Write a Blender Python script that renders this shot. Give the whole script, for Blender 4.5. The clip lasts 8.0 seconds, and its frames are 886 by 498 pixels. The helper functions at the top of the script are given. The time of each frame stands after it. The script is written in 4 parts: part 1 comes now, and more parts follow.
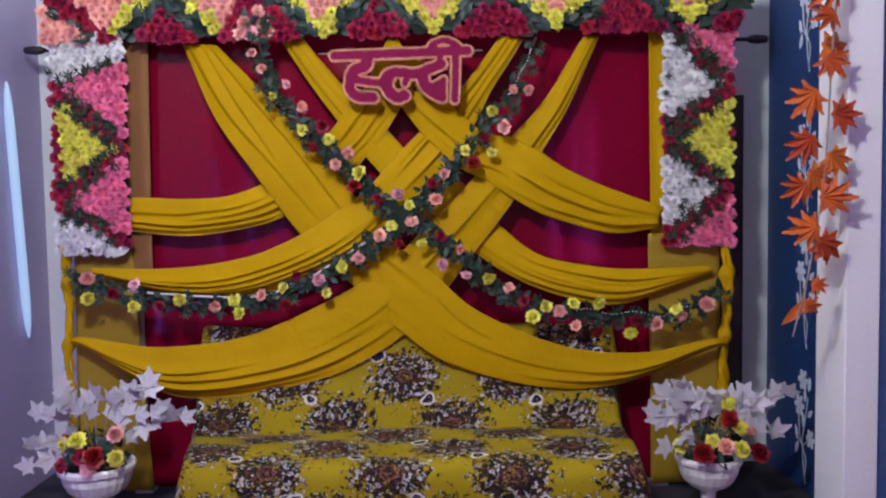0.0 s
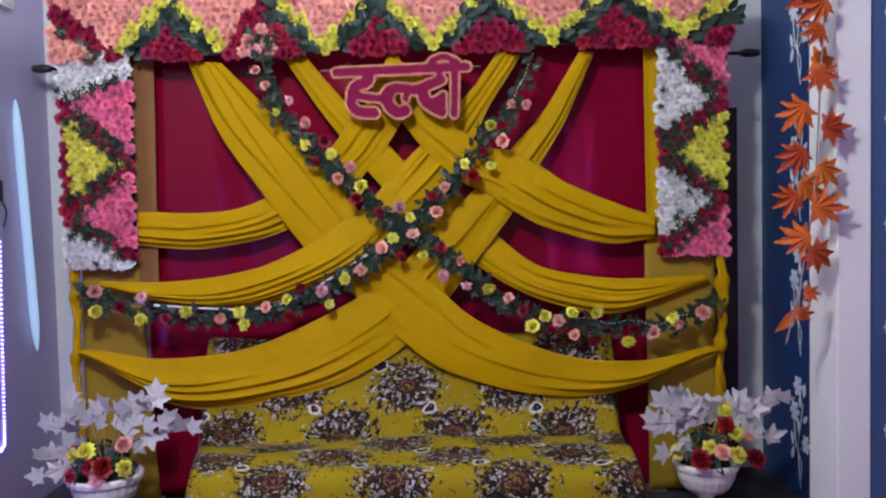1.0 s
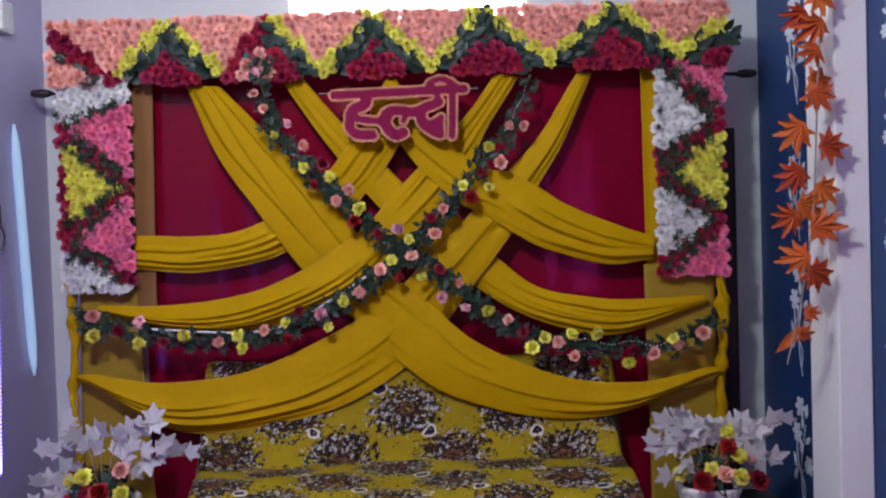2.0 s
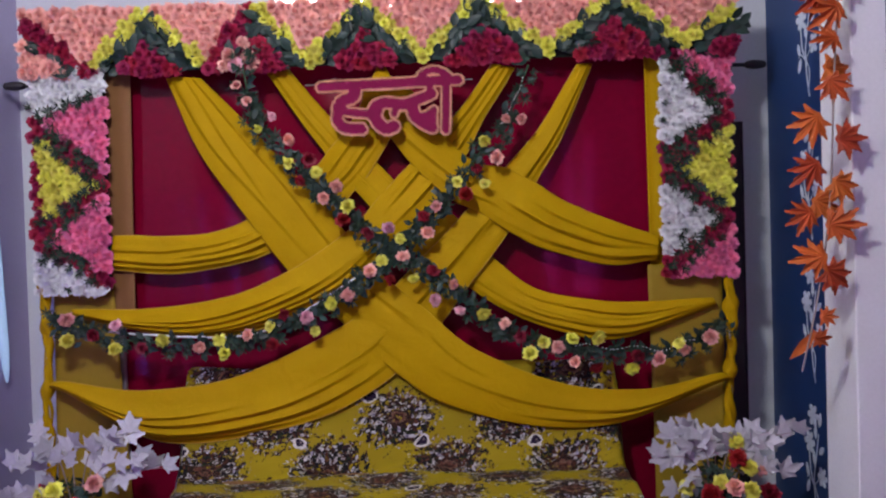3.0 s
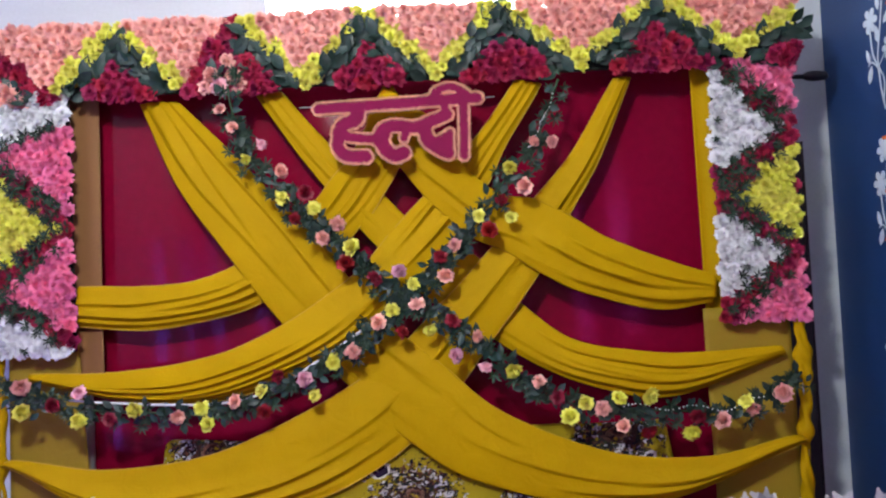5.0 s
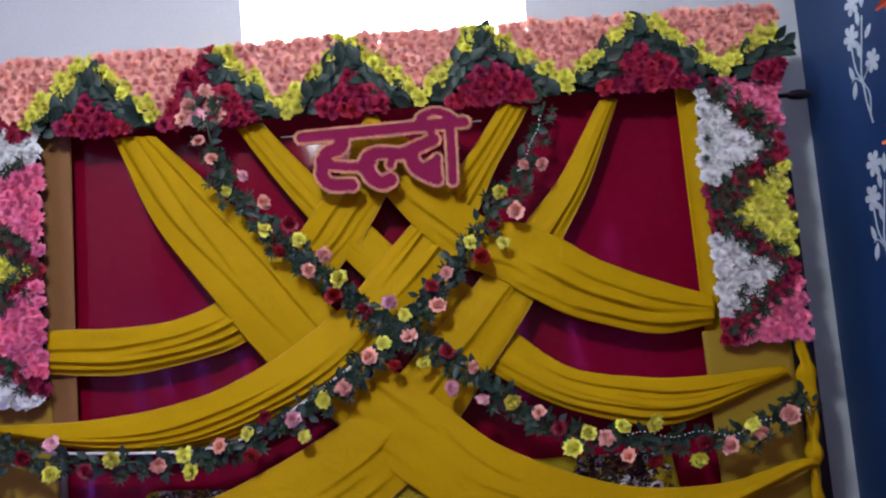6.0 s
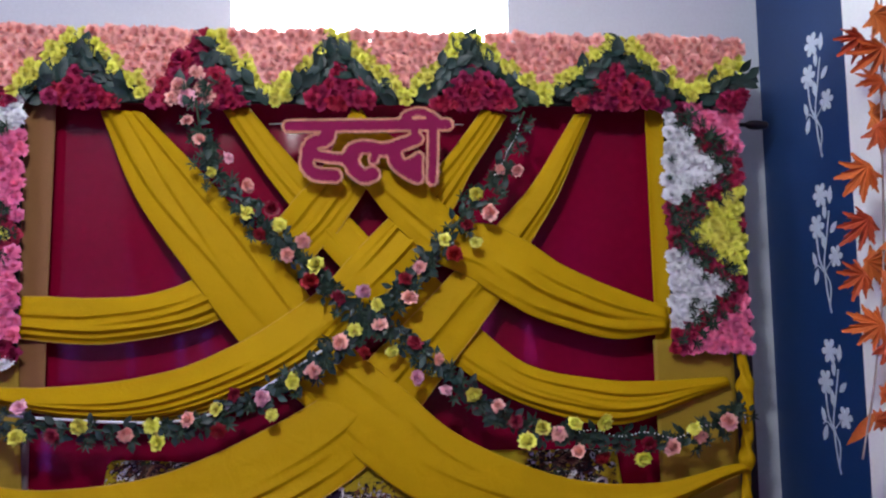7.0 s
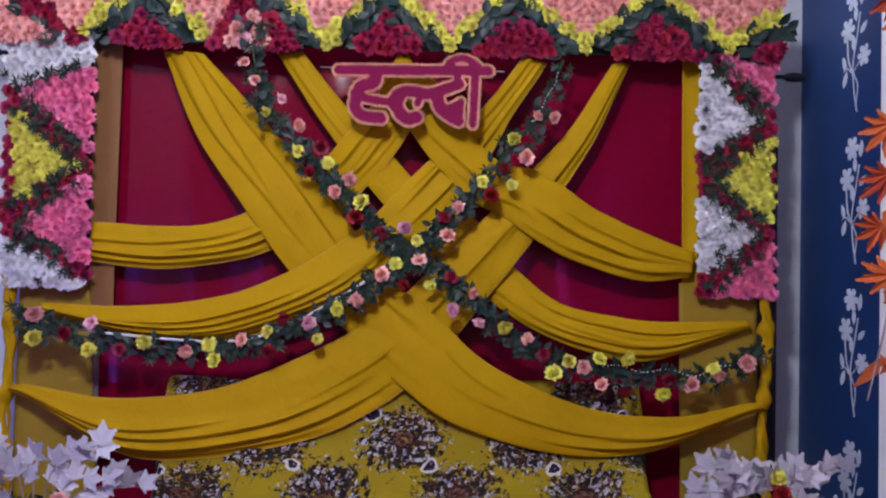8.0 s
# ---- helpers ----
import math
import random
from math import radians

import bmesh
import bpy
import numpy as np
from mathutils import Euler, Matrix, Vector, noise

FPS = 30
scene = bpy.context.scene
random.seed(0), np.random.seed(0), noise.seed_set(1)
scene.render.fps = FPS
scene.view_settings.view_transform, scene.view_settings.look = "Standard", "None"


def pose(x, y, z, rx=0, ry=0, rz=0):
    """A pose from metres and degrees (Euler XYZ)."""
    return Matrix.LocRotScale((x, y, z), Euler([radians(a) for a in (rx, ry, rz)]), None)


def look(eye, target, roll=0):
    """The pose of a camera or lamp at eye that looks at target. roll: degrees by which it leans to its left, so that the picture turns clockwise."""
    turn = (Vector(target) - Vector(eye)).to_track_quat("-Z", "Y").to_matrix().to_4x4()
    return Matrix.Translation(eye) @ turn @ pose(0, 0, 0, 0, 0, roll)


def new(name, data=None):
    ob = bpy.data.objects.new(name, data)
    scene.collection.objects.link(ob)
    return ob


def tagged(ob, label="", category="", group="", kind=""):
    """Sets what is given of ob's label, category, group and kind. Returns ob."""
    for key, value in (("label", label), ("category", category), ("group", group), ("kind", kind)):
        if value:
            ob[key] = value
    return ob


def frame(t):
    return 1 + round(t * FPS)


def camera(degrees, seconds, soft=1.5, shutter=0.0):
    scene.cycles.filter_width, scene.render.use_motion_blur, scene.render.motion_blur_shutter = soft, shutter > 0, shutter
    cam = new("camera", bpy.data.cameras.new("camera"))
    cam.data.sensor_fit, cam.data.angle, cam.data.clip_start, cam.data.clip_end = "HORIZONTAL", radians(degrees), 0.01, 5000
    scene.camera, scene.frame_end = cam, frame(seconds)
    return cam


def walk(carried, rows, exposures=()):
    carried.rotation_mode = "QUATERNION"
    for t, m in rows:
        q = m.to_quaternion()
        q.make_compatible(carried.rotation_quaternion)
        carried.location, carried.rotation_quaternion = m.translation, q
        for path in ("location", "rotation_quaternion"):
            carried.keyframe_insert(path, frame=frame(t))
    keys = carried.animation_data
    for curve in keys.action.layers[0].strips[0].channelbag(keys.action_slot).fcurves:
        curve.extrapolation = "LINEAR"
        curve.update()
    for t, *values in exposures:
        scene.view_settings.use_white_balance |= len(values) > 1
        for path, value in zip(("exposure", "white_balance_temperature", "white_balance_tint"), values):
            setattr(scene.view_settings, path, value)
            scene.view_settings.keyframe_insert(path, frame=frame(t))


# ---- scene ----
cam = camera(56.1, 8.0, soft=2.2)
PATH = [
    (0, (0.005, 0.005, 1.63), (0.004, 2.002, 1.509), -0.9),
    (0.5, (0.0, -0.048, 1.629), (-0.002, 1.948, 1.51), -1.1),
    (1, (-0.004, -0.086, 1.641), (-0.002, 1.911, 1.545), -1.3),
    (1.5, (-0.003, -0.116, 1.642), (-0.001, 1.883, 1.588), -1.6),
    (3, (0.039, 0.158, 1.626), (0.042, 2.158, 1.586), -1.7),
    (3.5, (0.058, 0.297, 1.605), (0.029, 2.295, 1.538), -1.5),
    (4, (0.053, 0.455, 1.627), (-0.017, 2.45, 1.506), -0.7),
    (4.5, (0.012, 0.637, 1.636), (-0.037, 2.636, 1.601), -1.5),
    (6, (-0.134, 0.919, 1.513), (-0.051, 2.907, 1.712), -4.9),
    (6.5, (-0.201, 0.892, 1.493), (-0.018, 2.872, 1.709), -2.2),
    (7, (-0.304, 0.776, 1.508), (-0.072, 2.755, 1.689), -1.0),
    (7.5, (-0.328, 0.666, 1.505), (-0.14, 2.655, 1.611), 0.0),
    (8, (-0.284, 0.55, 1.488), (-0.163, 2.546, 1.527), 1.0),
]
walk(cam, [(t, look(eye, target, roll)) for t, eye, target, roll in PATH],
     [(0, 0.48, 6350, 11), (0.3, 0.74, 6350, 7), (0.6, 0.76, 6350, 5), (1.0, 0.46, 6350, 6), (1.5, 0.2, 6350, 7), (3.0, 0.22, 6350, 14), (3.6, 0.30, 6450, 14), (4.0, 0.78, 6550, 3), (4.5, 0.82, 6450, 5), (4.8, 0.8, 6400, 5), (6.0, 0.28, 6150, 5), (6.5, 0.30, 6200, 6), (7.5, 0.30, 6000, 15), (8.0, 0.34, 6000, 19)])


# ---- world and light ----
world = bpy.data.worlds.new("world")
scene.world = world
world.use_nodes = True
sky = world.node_tree.nodes.new("ShaderNodeTexSky")
sky.sky_type, sky.sun_disc, sky.sun_elevation = "NISHITA", False, radians(40)
world.node_tree.links.new(sky.outputs[0], world.node_tree.nodes["Background"].inputs[0])
world.node_tree.nodes["Background"].inputs[1].default_value = 0.1


def lamp(name, kind, place, watts, colour, size=0.05):
    data = bpy.data.lights.new(name, kind)
    data.energy, data.color = watts, colour
    if kind == "AREA":
        data.size = size
    else:
        data.shadow_soft_size = size
    ob = new(name, data)
    ob.location = place
    return ob


# Unseen room light, inferred from shadows; placed to balance brightness across the backdrop.
BULB = (-0.78, 1.15, 3.50)
lamp("bulb_glow", "POINT", BULB, 228, (1.0, 0.99, 0.99), 0.17)

# ---- materials ----


def material(name, colour, rough=0.6, metal=0.0, vary=0.15, grain=40.0, bump=0.1, blotch=3.0, random_vary=0.0, sheen=0.0,
             emission=None, strength=0.0, transmit=0.0, coat=0.0, wrinkle=0.0):
    """A surface with colour variation at two scales, fine relief and, for repeats, a tone of their own."""
    m = bpy.data.materials.new(name)
    m.use_nodes = True
    t = m.node_tree
    p = t.nodes["Principled BSDF"]
    co = t.nodes.new("ShaderNodeTexCoord")
    big, fine = t.nodes.new("ShaderNodeTexNoise"), t.nodes.new("ShaderNodeTexNoise")
    big.inputs["Scale"].default_value, fine.inputs["Scale"].default_value = blotch, grain
    big.inputs["Detail"].default_value, fine.inputs["Detail"].default_value = 4, 3
    for n in (big, fine):
        t.links.new(co.outputs["Object"], n.inputs["Vector"])
    add = t.nodes.new("ShaderNodeMath")
    add.operation = "ADD"
    t.links.new(big.outputs["Fac"], add.inputs[0])
    t.links.new(fine.outputs["Fac"], add.inputs[1])
    value = t.nodes.new("ShaderNodeMapRange")
    value.inputs["From Min"].default_value, value.inputs["From Max"].default_value = 0.6, 1.4
    value.inputs["To Min"].default_value, value.inputs["To Max"].default_value = 1 - vary, 1 + vary
    t.links.new(add.outputs[0], value.inputs["Value"])
    hsv = t.nodes.new("ShaderNodeHueSaturation")
    hsv.inputs["Color"].default_value = (*colour, 1)
    out = value.outputs[0]
    if random_vary:
        info, spread = t.nodes.new("ShaderNodeObjectInfo"), t.nodes.new("ShaderNodeMapRange")
        spread.inputs["To Min"].default_value, spread.inputs["To Max"].default_value = 1 - random_vary, 1 + random_vary
        t.links.new(info.outputs["Random"], spread.inputs["Value"])
        mul = t.nodes.new("ShaderNodeMath")
        mul.operation = "MULTIPLY"
        t.links.new(out, mul.inputs[0])
        t.links.new(spread.outputs[0], mul.inputs[1])
        out = mul.outputs[0]
        hue = t.nodes.new("ShaderNodeMapRange")
        hue.inputs["To Min"].default_value, hue.inputs["To Max"].default_value = 0.5 - 0.06 * random_vary, 0.5 + 0.06 * random_vary
        t.links.new(info.outputs["Random"], hue.inputs["Value"])
        t.links.new(hue.outputs[0], hsv.inputs["Hue"])
    t.links.new(out, hsv.inputs["Value"])
    t.links.new(hsv.outputs[0], p.inputs["Base Color"])
    p.inputs["Roughness"].default_value, p.inputs["Metallic"].default_value = rough, metal
    p.inputs["Sheen Weight"].default_value, p.inputs["Transmission Weight"].default_value = sheen, transmit
    p.inputs["Coat Weight"].default_value = coat
    if bump:
        b = t.nodes.new("ShaderNodeBump")
        b.inputs["Strength"].default_value, b.inputs["Distance"].default_value = bump, 0.004
        t.links.new(fine.outputs["Fac"], b.inputs["Height"])
        t.links.new(b.outputs[0], p.inputs["Normal"])
        if wrinkle:
            soft, b2 = t.nodes.new("ShaderNodeTexNoise"), t.nodes.new("ShaderNodeBump")
            soft.inputs["Scale"].default_value, soft.inputs["Detail"].default_value, soft.inputs["Distortion"].default_value = 9.0, 5, 0.8
            b2.inputs["Strength"].default_value, b2.inputs["Distance"].default_value = wrinkle, 0.03
            t.links.new(co.outputs["Object"], soft.inputs["Vector"])
            t.links.new(soft.outputs["Fac"], b2.inputs["Height"])
            t.links.new(b2.outputs[0], b.inputs["Normal"])
    if emission:
        p.inputs["Emission Color"].default_value, p.inputs["Emission Strength"].default_value = (*emission, 1), strength
    return m


def cloth_print():
    """Yellow cotton with half-dropped bouquets of dark, white and rust flowers, laid out along the cloth's own length and width."""
    m = bpy.data.materials.new("floral_print")
    m.use_nodes = True
    t = m.node_tree
    p = t.nodes["Principled BSDF"]

    def node(kind, *inputs, **settings):
        n = t.nodes.new(kind)
        for key, v in settings.items():
            if key == "operation":
                n.operation = v
            elif key == "feature":
                n.feature = v
        for i, v in enumerate(inputs):
            if v is None:
                continue
            if isinstance(v, (int, float, tuple)):
                n.inputs[i].default_value = v
            else:
                t.links.new(v, n.inputs[i])
        return n

    def maths(op, a, b=None):
        return node("ShaderNodeMath", a, b, operation=op).outputs[0]

    uv = t.nodes.new("ShaderNodeUVMap").outputs[0]
    warp = node("ShaderNodeTexNoise", uv)
    warp.inputs["Scale"].default_value = 9
    shift = node("ShaderNodeVectorMath", warp.outputs["Color"], (0.5, 0.5, 0.5), operation="SUBTRACT").outputs[0]
    shift = node("ShaderNodeVectorMath", shift, (0.09, 0.09, 0.0), operation="MULTIPLY").outputs[0]
    bent = node("ShaderNodeVectorMath", uv, shift, operation="ADD").outputs[0]
    parts = node("ShaderNodeSeparateXYZ", bent)

    def bouquets(du, dv):
        """Distance from the nearest bouquet of one of the two half-dropped lattices, 1 at its rim."""
        fu = maths("MULTIPLY", maths("SUBTRACT", maths("FRACT", maths("ADD", maths("DIVIDE", parts.outputs[0], 0.57), du)), 0.5), 0.57 / 0.195)
        fv = maths("MULTIPLY", maths("SUBTRACT", maths("FRACT", maths("ADD", maths("DIVIDE", parts.outputs[1], 0.50), dv)), 0.5), 0.50 / 0.165)
        return maths("SQRT", maths("ADD", maths("MULTIPLY", fu, fu), maths("MULTIPLY", fv, fv)))

    def daisies(du, dv):
        """Distance in metres from the nearest lone daisy of a lattice."""
        fu = maths("MULTIPLY", maths("SUBTRACT", maths("FRACT", maths("ADD", maths("DIVIDE", parts.outputs[0], 0.57), du)), 0.5), 0.57)
        fv = maths("MULTIPLY", maths("SUBTRACT", maths("FRACT", maths("ADD", maths("DIVIDE", parts.outputs[1], 0.50), dv)), 0.5), 0.50)
        return maths("SQRT", maths("ADD", maths("MULTIPLY", fu, fu), maths("MULTIPLY", fv, fv)))

    far = maths("MINIMUM", bouquets(0.0, 0.25), bouquets(0.5, 0.75))
    jitter = node("ShaderNodeTexNoise", uv)
    jitter.inputs["Scale"].default_value, jitter.inputs["Detail"].default_value = 55, 2
    jit = node("ShaderNodeVectorMath", jitter.outputs["Color"], (0.5, 0.5, 0.5), operation="SUBTRACT").outputs[0]
    jit = node("ShaderNodeVectorMath", jit, (0.05, 0.05, 0.0), operation="MULTIPLY").outputs[0]
    rough_uv = node("ShaderNodeVectorMath", uv, jit, operation="ADD").outputs[0]
    edge = node("ShaderNodeTexVoronoi", rough_uv)
    edge.inputs["Scale"].default_value = 92
    twigs = node("ShaderNodeTexNoise", uv)
    twigs.inputs["Scale"].default_value, twigs.inputs["Detail"].default_value = 30, 3
    ragged = maths("ADD", far, maths("MULTIPLY", maths("SUBTRACT", edge.outputs["Distance"], 0.35), 0.5))
    ragged = maths("ADD", ragged, maths("MULTIPLY", maths("SUBTRACT", twigs.outputs["Fac"], 0.5), 1.5))
    mask = node("ShaderNodeMapRange", ragged, 1.02, 0.98, 0.0, 1.0).outputs[0]
    speck = node("ShaderNodeSeparateColor", edge.outputs["Color"]).outputs[1]
    mask = maths("MULTIPLY", mask, maths("LESS_THAN", speck, 0.965))

    def ramp_of(source, stops):
        n = node("ShaderNodeValToRGB", source)
        r = n.color_ramp
        r.interpolation = "CONSTANT"
        r.elements[0].color = (*stops[0][1], 1)
        r.elements[1].position, r.elements[1].color = stops[1][0], (*stops[1][1], 1)
        for at, c in stops[2:]:
            r.elements.new(at).color = (*c, 1)
        return n.outputs[0]

    def blend(fac, a, b):
        n = t.nodes.new("ShaderNodeMix")
        n.data_type = "RGBA"
        for key, v in (("Factor", fac), ("A", a), ("B", b)):
            if isinstance(v, tuple):
                n.inputs[key].default_value = v
            else:
                t.links.new(v, n.inputs[key])
        return n.outputs["Result"]

    # small leaves and buds
    buds = ramp_of(node("ShaderNodeSeparateColor", edge.outputs["Color"]).outputs[0],
                   ((0.0, (0.012, 0.010, 0.012)), (0.44, (0.06, 0.022, 0.012)), (0.60, (0.02, 0.028, 0.012)), (0.76, (0.34, 0.32, 0.31)), (0.84, (0.10, 0.038, 0.020)), (0.94, (0.50, 0.49, 0.50))))
    # clusters of pale flowers with a dark heart
    blooms = node("ShaderNodeTexVoronoi", bent)
    blooms.inputs["Scale"].default_value = 29
    kind = node("ShaderNodeSeparateColor", blooms.outputs["Color"]).outputs[0]
    disc = node("ShaderNodeMapRange", maths("ADD", blooms.outputs["Distance"], maths("MULTIPLY", edge.outputs["Distance"], 0.25)), 0.46, 0.42, 0.0, 1.0).outputs[0]
    heart = node("ShaderNodeMapRange", blooms.outputs["Distance"], 0.15, 0.19, 1.0, 0.0).outputs[0]
    face = ramp_of(kind, ((0.0, (0.46, 0.45, 0.50)), (0.34, (0.03, 0.014, 0.016)), (0.56, (0.28, 0.26, 0.36)), (0.74, (0.012, 0.010, 0.014))))
    face = blend(heart, face, (0.018, 0.010, 0.014, 1))
    flowers = blend(disc, buds, face)
    # a brown rosette in the heart of each bouquet
    whorl = maths("ADD", far, maths("MULTIPLY", maths("SUBTRACT", edge.outputs["Distance"], 0.4), 0.16))
    petals = ramp_of(maths("FRACT", maths("MULTIPLY", whorl, 5.5)), ((0.0, (0.11, 0.040, 0.026)), (0.30, (0.22, 0.13, 0.08)), (0.42, (0.014, 0.008, 0.008)), (0.74, (0.05, 0.018, 0.012))))
    flowers = blend(maths("LESS_THAN", whorl, 0.36), flowers, petals)
    # lone daisies between the bouquets
    apart = maths("MINIMUM", daisies(0.27, 0.50), daisies(0.77, 0.0))
    apart = maths("ADD", apart, maths("MULTIPLY", maths("SUBTRACT", edge.outputs["Distance"], 0.4), 0.012))
    lone = maths("LESS_THAN", apart, 0.037)
    white = blend(maths("LESS_THAN", apart, 0.025), (0.60, 0.58, 0.56, 1), (0.02, 0.012, 0.03, 1))
    white = blend(maths("LESS_THAN", apart, 0.006), white, (0.30, 0.26, 0.22, 1))
    flowers = blend(lone, flowers, white)
    mask = maths("MAXIMUM", mask, lone)
    soft = node("ShaderNodeTexNoise", uv)
    soft.inputs["Scale"].default_value = 5
    ground = node("ShaderNodeValToRGB", soft.outputs["Fac"])
    ground.color_ramp.elements[0].color, ground.color_ramp.elements[1].color = (0.25, 0.19, 0.006, 1), (0.34, 0.258, 0.009, 1)
    both = t.nodes.new("ShaderNodeMix")
    both.data_type = "RGBA"
    t.links.new(mask, both.inputs["Factor"])
    t.links.new(ground.outputs[0], both.inputs["A"])
    t.links.new(flowers, both.inputs["B"])
    t.links.new(both.outputs["Result"], p.inputs["Base Color"])
    p.inputs["Roughness"].default_value = 0.7
    p.inputs["Specular IOR Level"].default_value = 0.08
    weave = node("ShaderNodeTexNoise", uv)
    weave.inputs["Scale"].default_value = 14
    b = t.nodes.new("ShaderNodeBump")
    b.inputs["Strength"].default_value, b.inputs["Distance"].default_value = 0.20, 0.01
    t.links.new(weave.outputs["Fac"], b.inputs["Height"])
    t.links.new(b.outputs[0], p.inputs["Normal"])
    return m


PAINT_WHITE = material("white_paint", (0.66, 0.69, 0.73), 0.5, vary=0.06, grain=60, blotch=1.2, bump=0.08)
PAINT_COLUMN = material("column_paint", (0.86, 0.88, 0.88), 0.5, vary=0.05, grain=60, blotch=1.5, bump=0.08)
# Violet LED light falling on this wall is mixed into its paint colour.
PAINT_LED_TINT = material("gloss_wall_paint_led_tint", (0.37, 0.335, 0.53), 0.32, vary=0.06, grain=60, blotch=1.0, bump=0.05)
PAINT_BLUE = material("blue_paint", (0.007, 0.038, 0.14), 0.5, vary=0.14, grain=70, blotch=1.6, bump=0.08)
# South wall and ceiling are unseen; both toned down to reduce bounced light.
PAINT_GREY = material("grey_paint", (0.34, 0.33, 0.36), 0.6, vary=0.08, grain=60, blotch=1.2, bump=0.08)
PAINT_CEIL = material("ceiling_paint", (0.58, 0.58, 0.60), 0.7, vary=0.04, grain=50, blotch=1.0, bump=0.05)
STENCIL = material("white_stencil_paint", (0.62, 0.68, 0.76), 0.5, vary=0.12, grain=90, blotch=14, bump=0.1)
CARPET = material("dark_carpet", (0.022, 0.022, 0.035), 0.9, vary=0.3, grain=160, blotch=2.5, bump=0.5)
MAROON = material("maroon_satin_sheet", (0.185, 0.0016, 0.020), 0.13, vary=0.12, grain=25, blotch=1.5, bump=0.03)
MAROON.node_tree.nodes["Principled BSDF"].inputs["Specular IOR Level"].default_value = 0.17
YELLOW = material("mustard_crepe", (0.46, 0.280, 0.0012), 0.62, vary=0.09, grain=260, blotch=3.0, bump=0.14, wrinkle=0.28)
YELLOW.node_tree.nodes["Principled BSDF"].inputs["Specular IOR Level"].default_value = 0.06
YELLOW_BACK = material("mustard_lining", (0.31, 0.205, 0.004), 0.7, vary=0.10, grain=200, blotch=2.0, bump=0.1, wrinkle=0.2)
HEM = material("pale_hem", (0.52, 0.31, 0.02), 0.6, vary=0.12, grain=200, blotch=8, bump=0.2)
OCHRE = material("ochre_cloth", (0.22, 0.10, 0.028), 0.75, vary=0.10, grain=200, blotch=2.0, bump=0.1)
PRINT = cloth_print()
METAL = material("dull_steel", (0.55, 0.55, 0.58), 0.4, 0.6, vary=0.12, grain=80, bump=0.05)
DARK_METAL = material("dark_rod_metal", (0.06, 0.055, 0.06), 0.4, 0.8, vary=0.15, grain=80, bump=0.05)
POT = material("white_glazed_pot", (0.86, 0.86, 0.87), 0.3, vary=0.06, grain=60, blotch=6, bump=0.05)
SOIL = material("florist_foam", (0.02, 0.03, 0.015), 0.95, vary=0.3, grain=120, bump=0.5)
BOARD = material("dark_green_base", (0.012, 0.022, 0.014), 0.9, vary=0.3, grain=90, bump=0.5)
STEM = material("twig_green", (0.03, 0.05, 0.02), 0.7, vary=0.2, grain=80, bump=0.3)
TWIG = material("bare_twig", (0.30, 0.24, 0.22), 0.7, vary=0.2, grain=80, bump=0.3)
FOLIAGE = material("dark_leaf", (0.012, 0.034, 0.025), 0.5, vary=0.25, grain=60, bump=0.15, random_vary=0.35)
FERN = material("fern_green", (0.018, 0.042, 0.022), 0.6, vary=0.25, grain=60, bump=0.2, random_vary=0.3)
PETALS = {
    "peach": material("peach_petal", (0.95, 0.49, 0.41), 0.65, vary=0.14, grain=110, blotch=20, bump=0.15, random_vary=0.10),
    "yellow": material("yellow_petal", (0.84, 0.82, 0.12), 0.6, vary=0.14, grain=110, blotch=20, bump=0.15, random_vary=0.12),
    "crimson": material("crimson_petal", (0.36, 0.007, 0.06), 0.65, vary=0.2, grain=110, blotch=20, bump=0.15, random_vary=0.22),
    "pink": material("pink_petal", (0.90, 0.22, 0.40), 0.6, vary=0.14, grain=110, blotch=20, bump=0.15, random_vary=0.12),
    "white": material("white_petal", (0.84, 0.86, 0.86), 0.6, vary=0.12, grain=110, blotch=20, bump=0.15, random_vary=0.08),
    "red": material("red_rose_petal", (0.25, 0.004, 0.016), 0.55, vary=0.18, grain=90, blotch=25, bump=0.15, random_vary=0.18),
    "rose": material("salmon_rose_petal", (0.84, 0.42, 0.35), 0.6, vary=0.14, grain=90, blotch=25, bump=0.15, random_vary=0.16),
    "lilac": material("lilac_pink_petal", (0.80, 0.42, 0.50), 0.6, vary=0.12, grain=90, blotch=25, bump=0.15, random_vary=0.14),
}
MAPLE_WHITE = material("white_silk_leaf", (0.52, 0.52, 0.55), 0.7, vary=0.10, grain=70, blotch=12, bump=0.2, random_vary=0.1)
MAPLE_ORANGE = material("orange_silk_leaf", (0.50, 0.095, 0.016), 0.65, vary=0.2, grain=70, blotch=14, bump=0.2, random_vary=0.2)
MAGENTA = material("magenta_pile_foam", (0.20, 0.0, 0.048), 0.95, vary=0.18, grain=220, blotch=14, bump=0.6)
TINSEL = material("gold_tinsel", (0.72, 0.36, 0.22), 0.45, 0.15, vary=0.3, grain=200, blotch=20, bump=0.4)
PANE = material("frosted_pane", (0.85, 0.87, 0.9), 0.6, vary=0.03, bump=0.05, emission=(0.93, 1.0, 0.97), strength=12.0)
FRAME = material("pale_window_frame", (0.8, 0.84, 0.82), 0.5, vary=0.08, grain=60, bump=0.1)
# Glow of the rod that replaces an LED's reflection in the west wall.
STREAK_CYAN = material("cyan_reflection_streak", (0.25, 0.35, 0.4), 0.4, vary=0.03, bump=0.0, emission=(0.42, 0.62, 0.95), strength=0.42)
LED_BLUE = material("blue_led", (0.4, 0.4, 0.9), 0.4, vary=0.03, bump=0.0, emission=(0.22, 0.16, 1.0), strength=6.5)
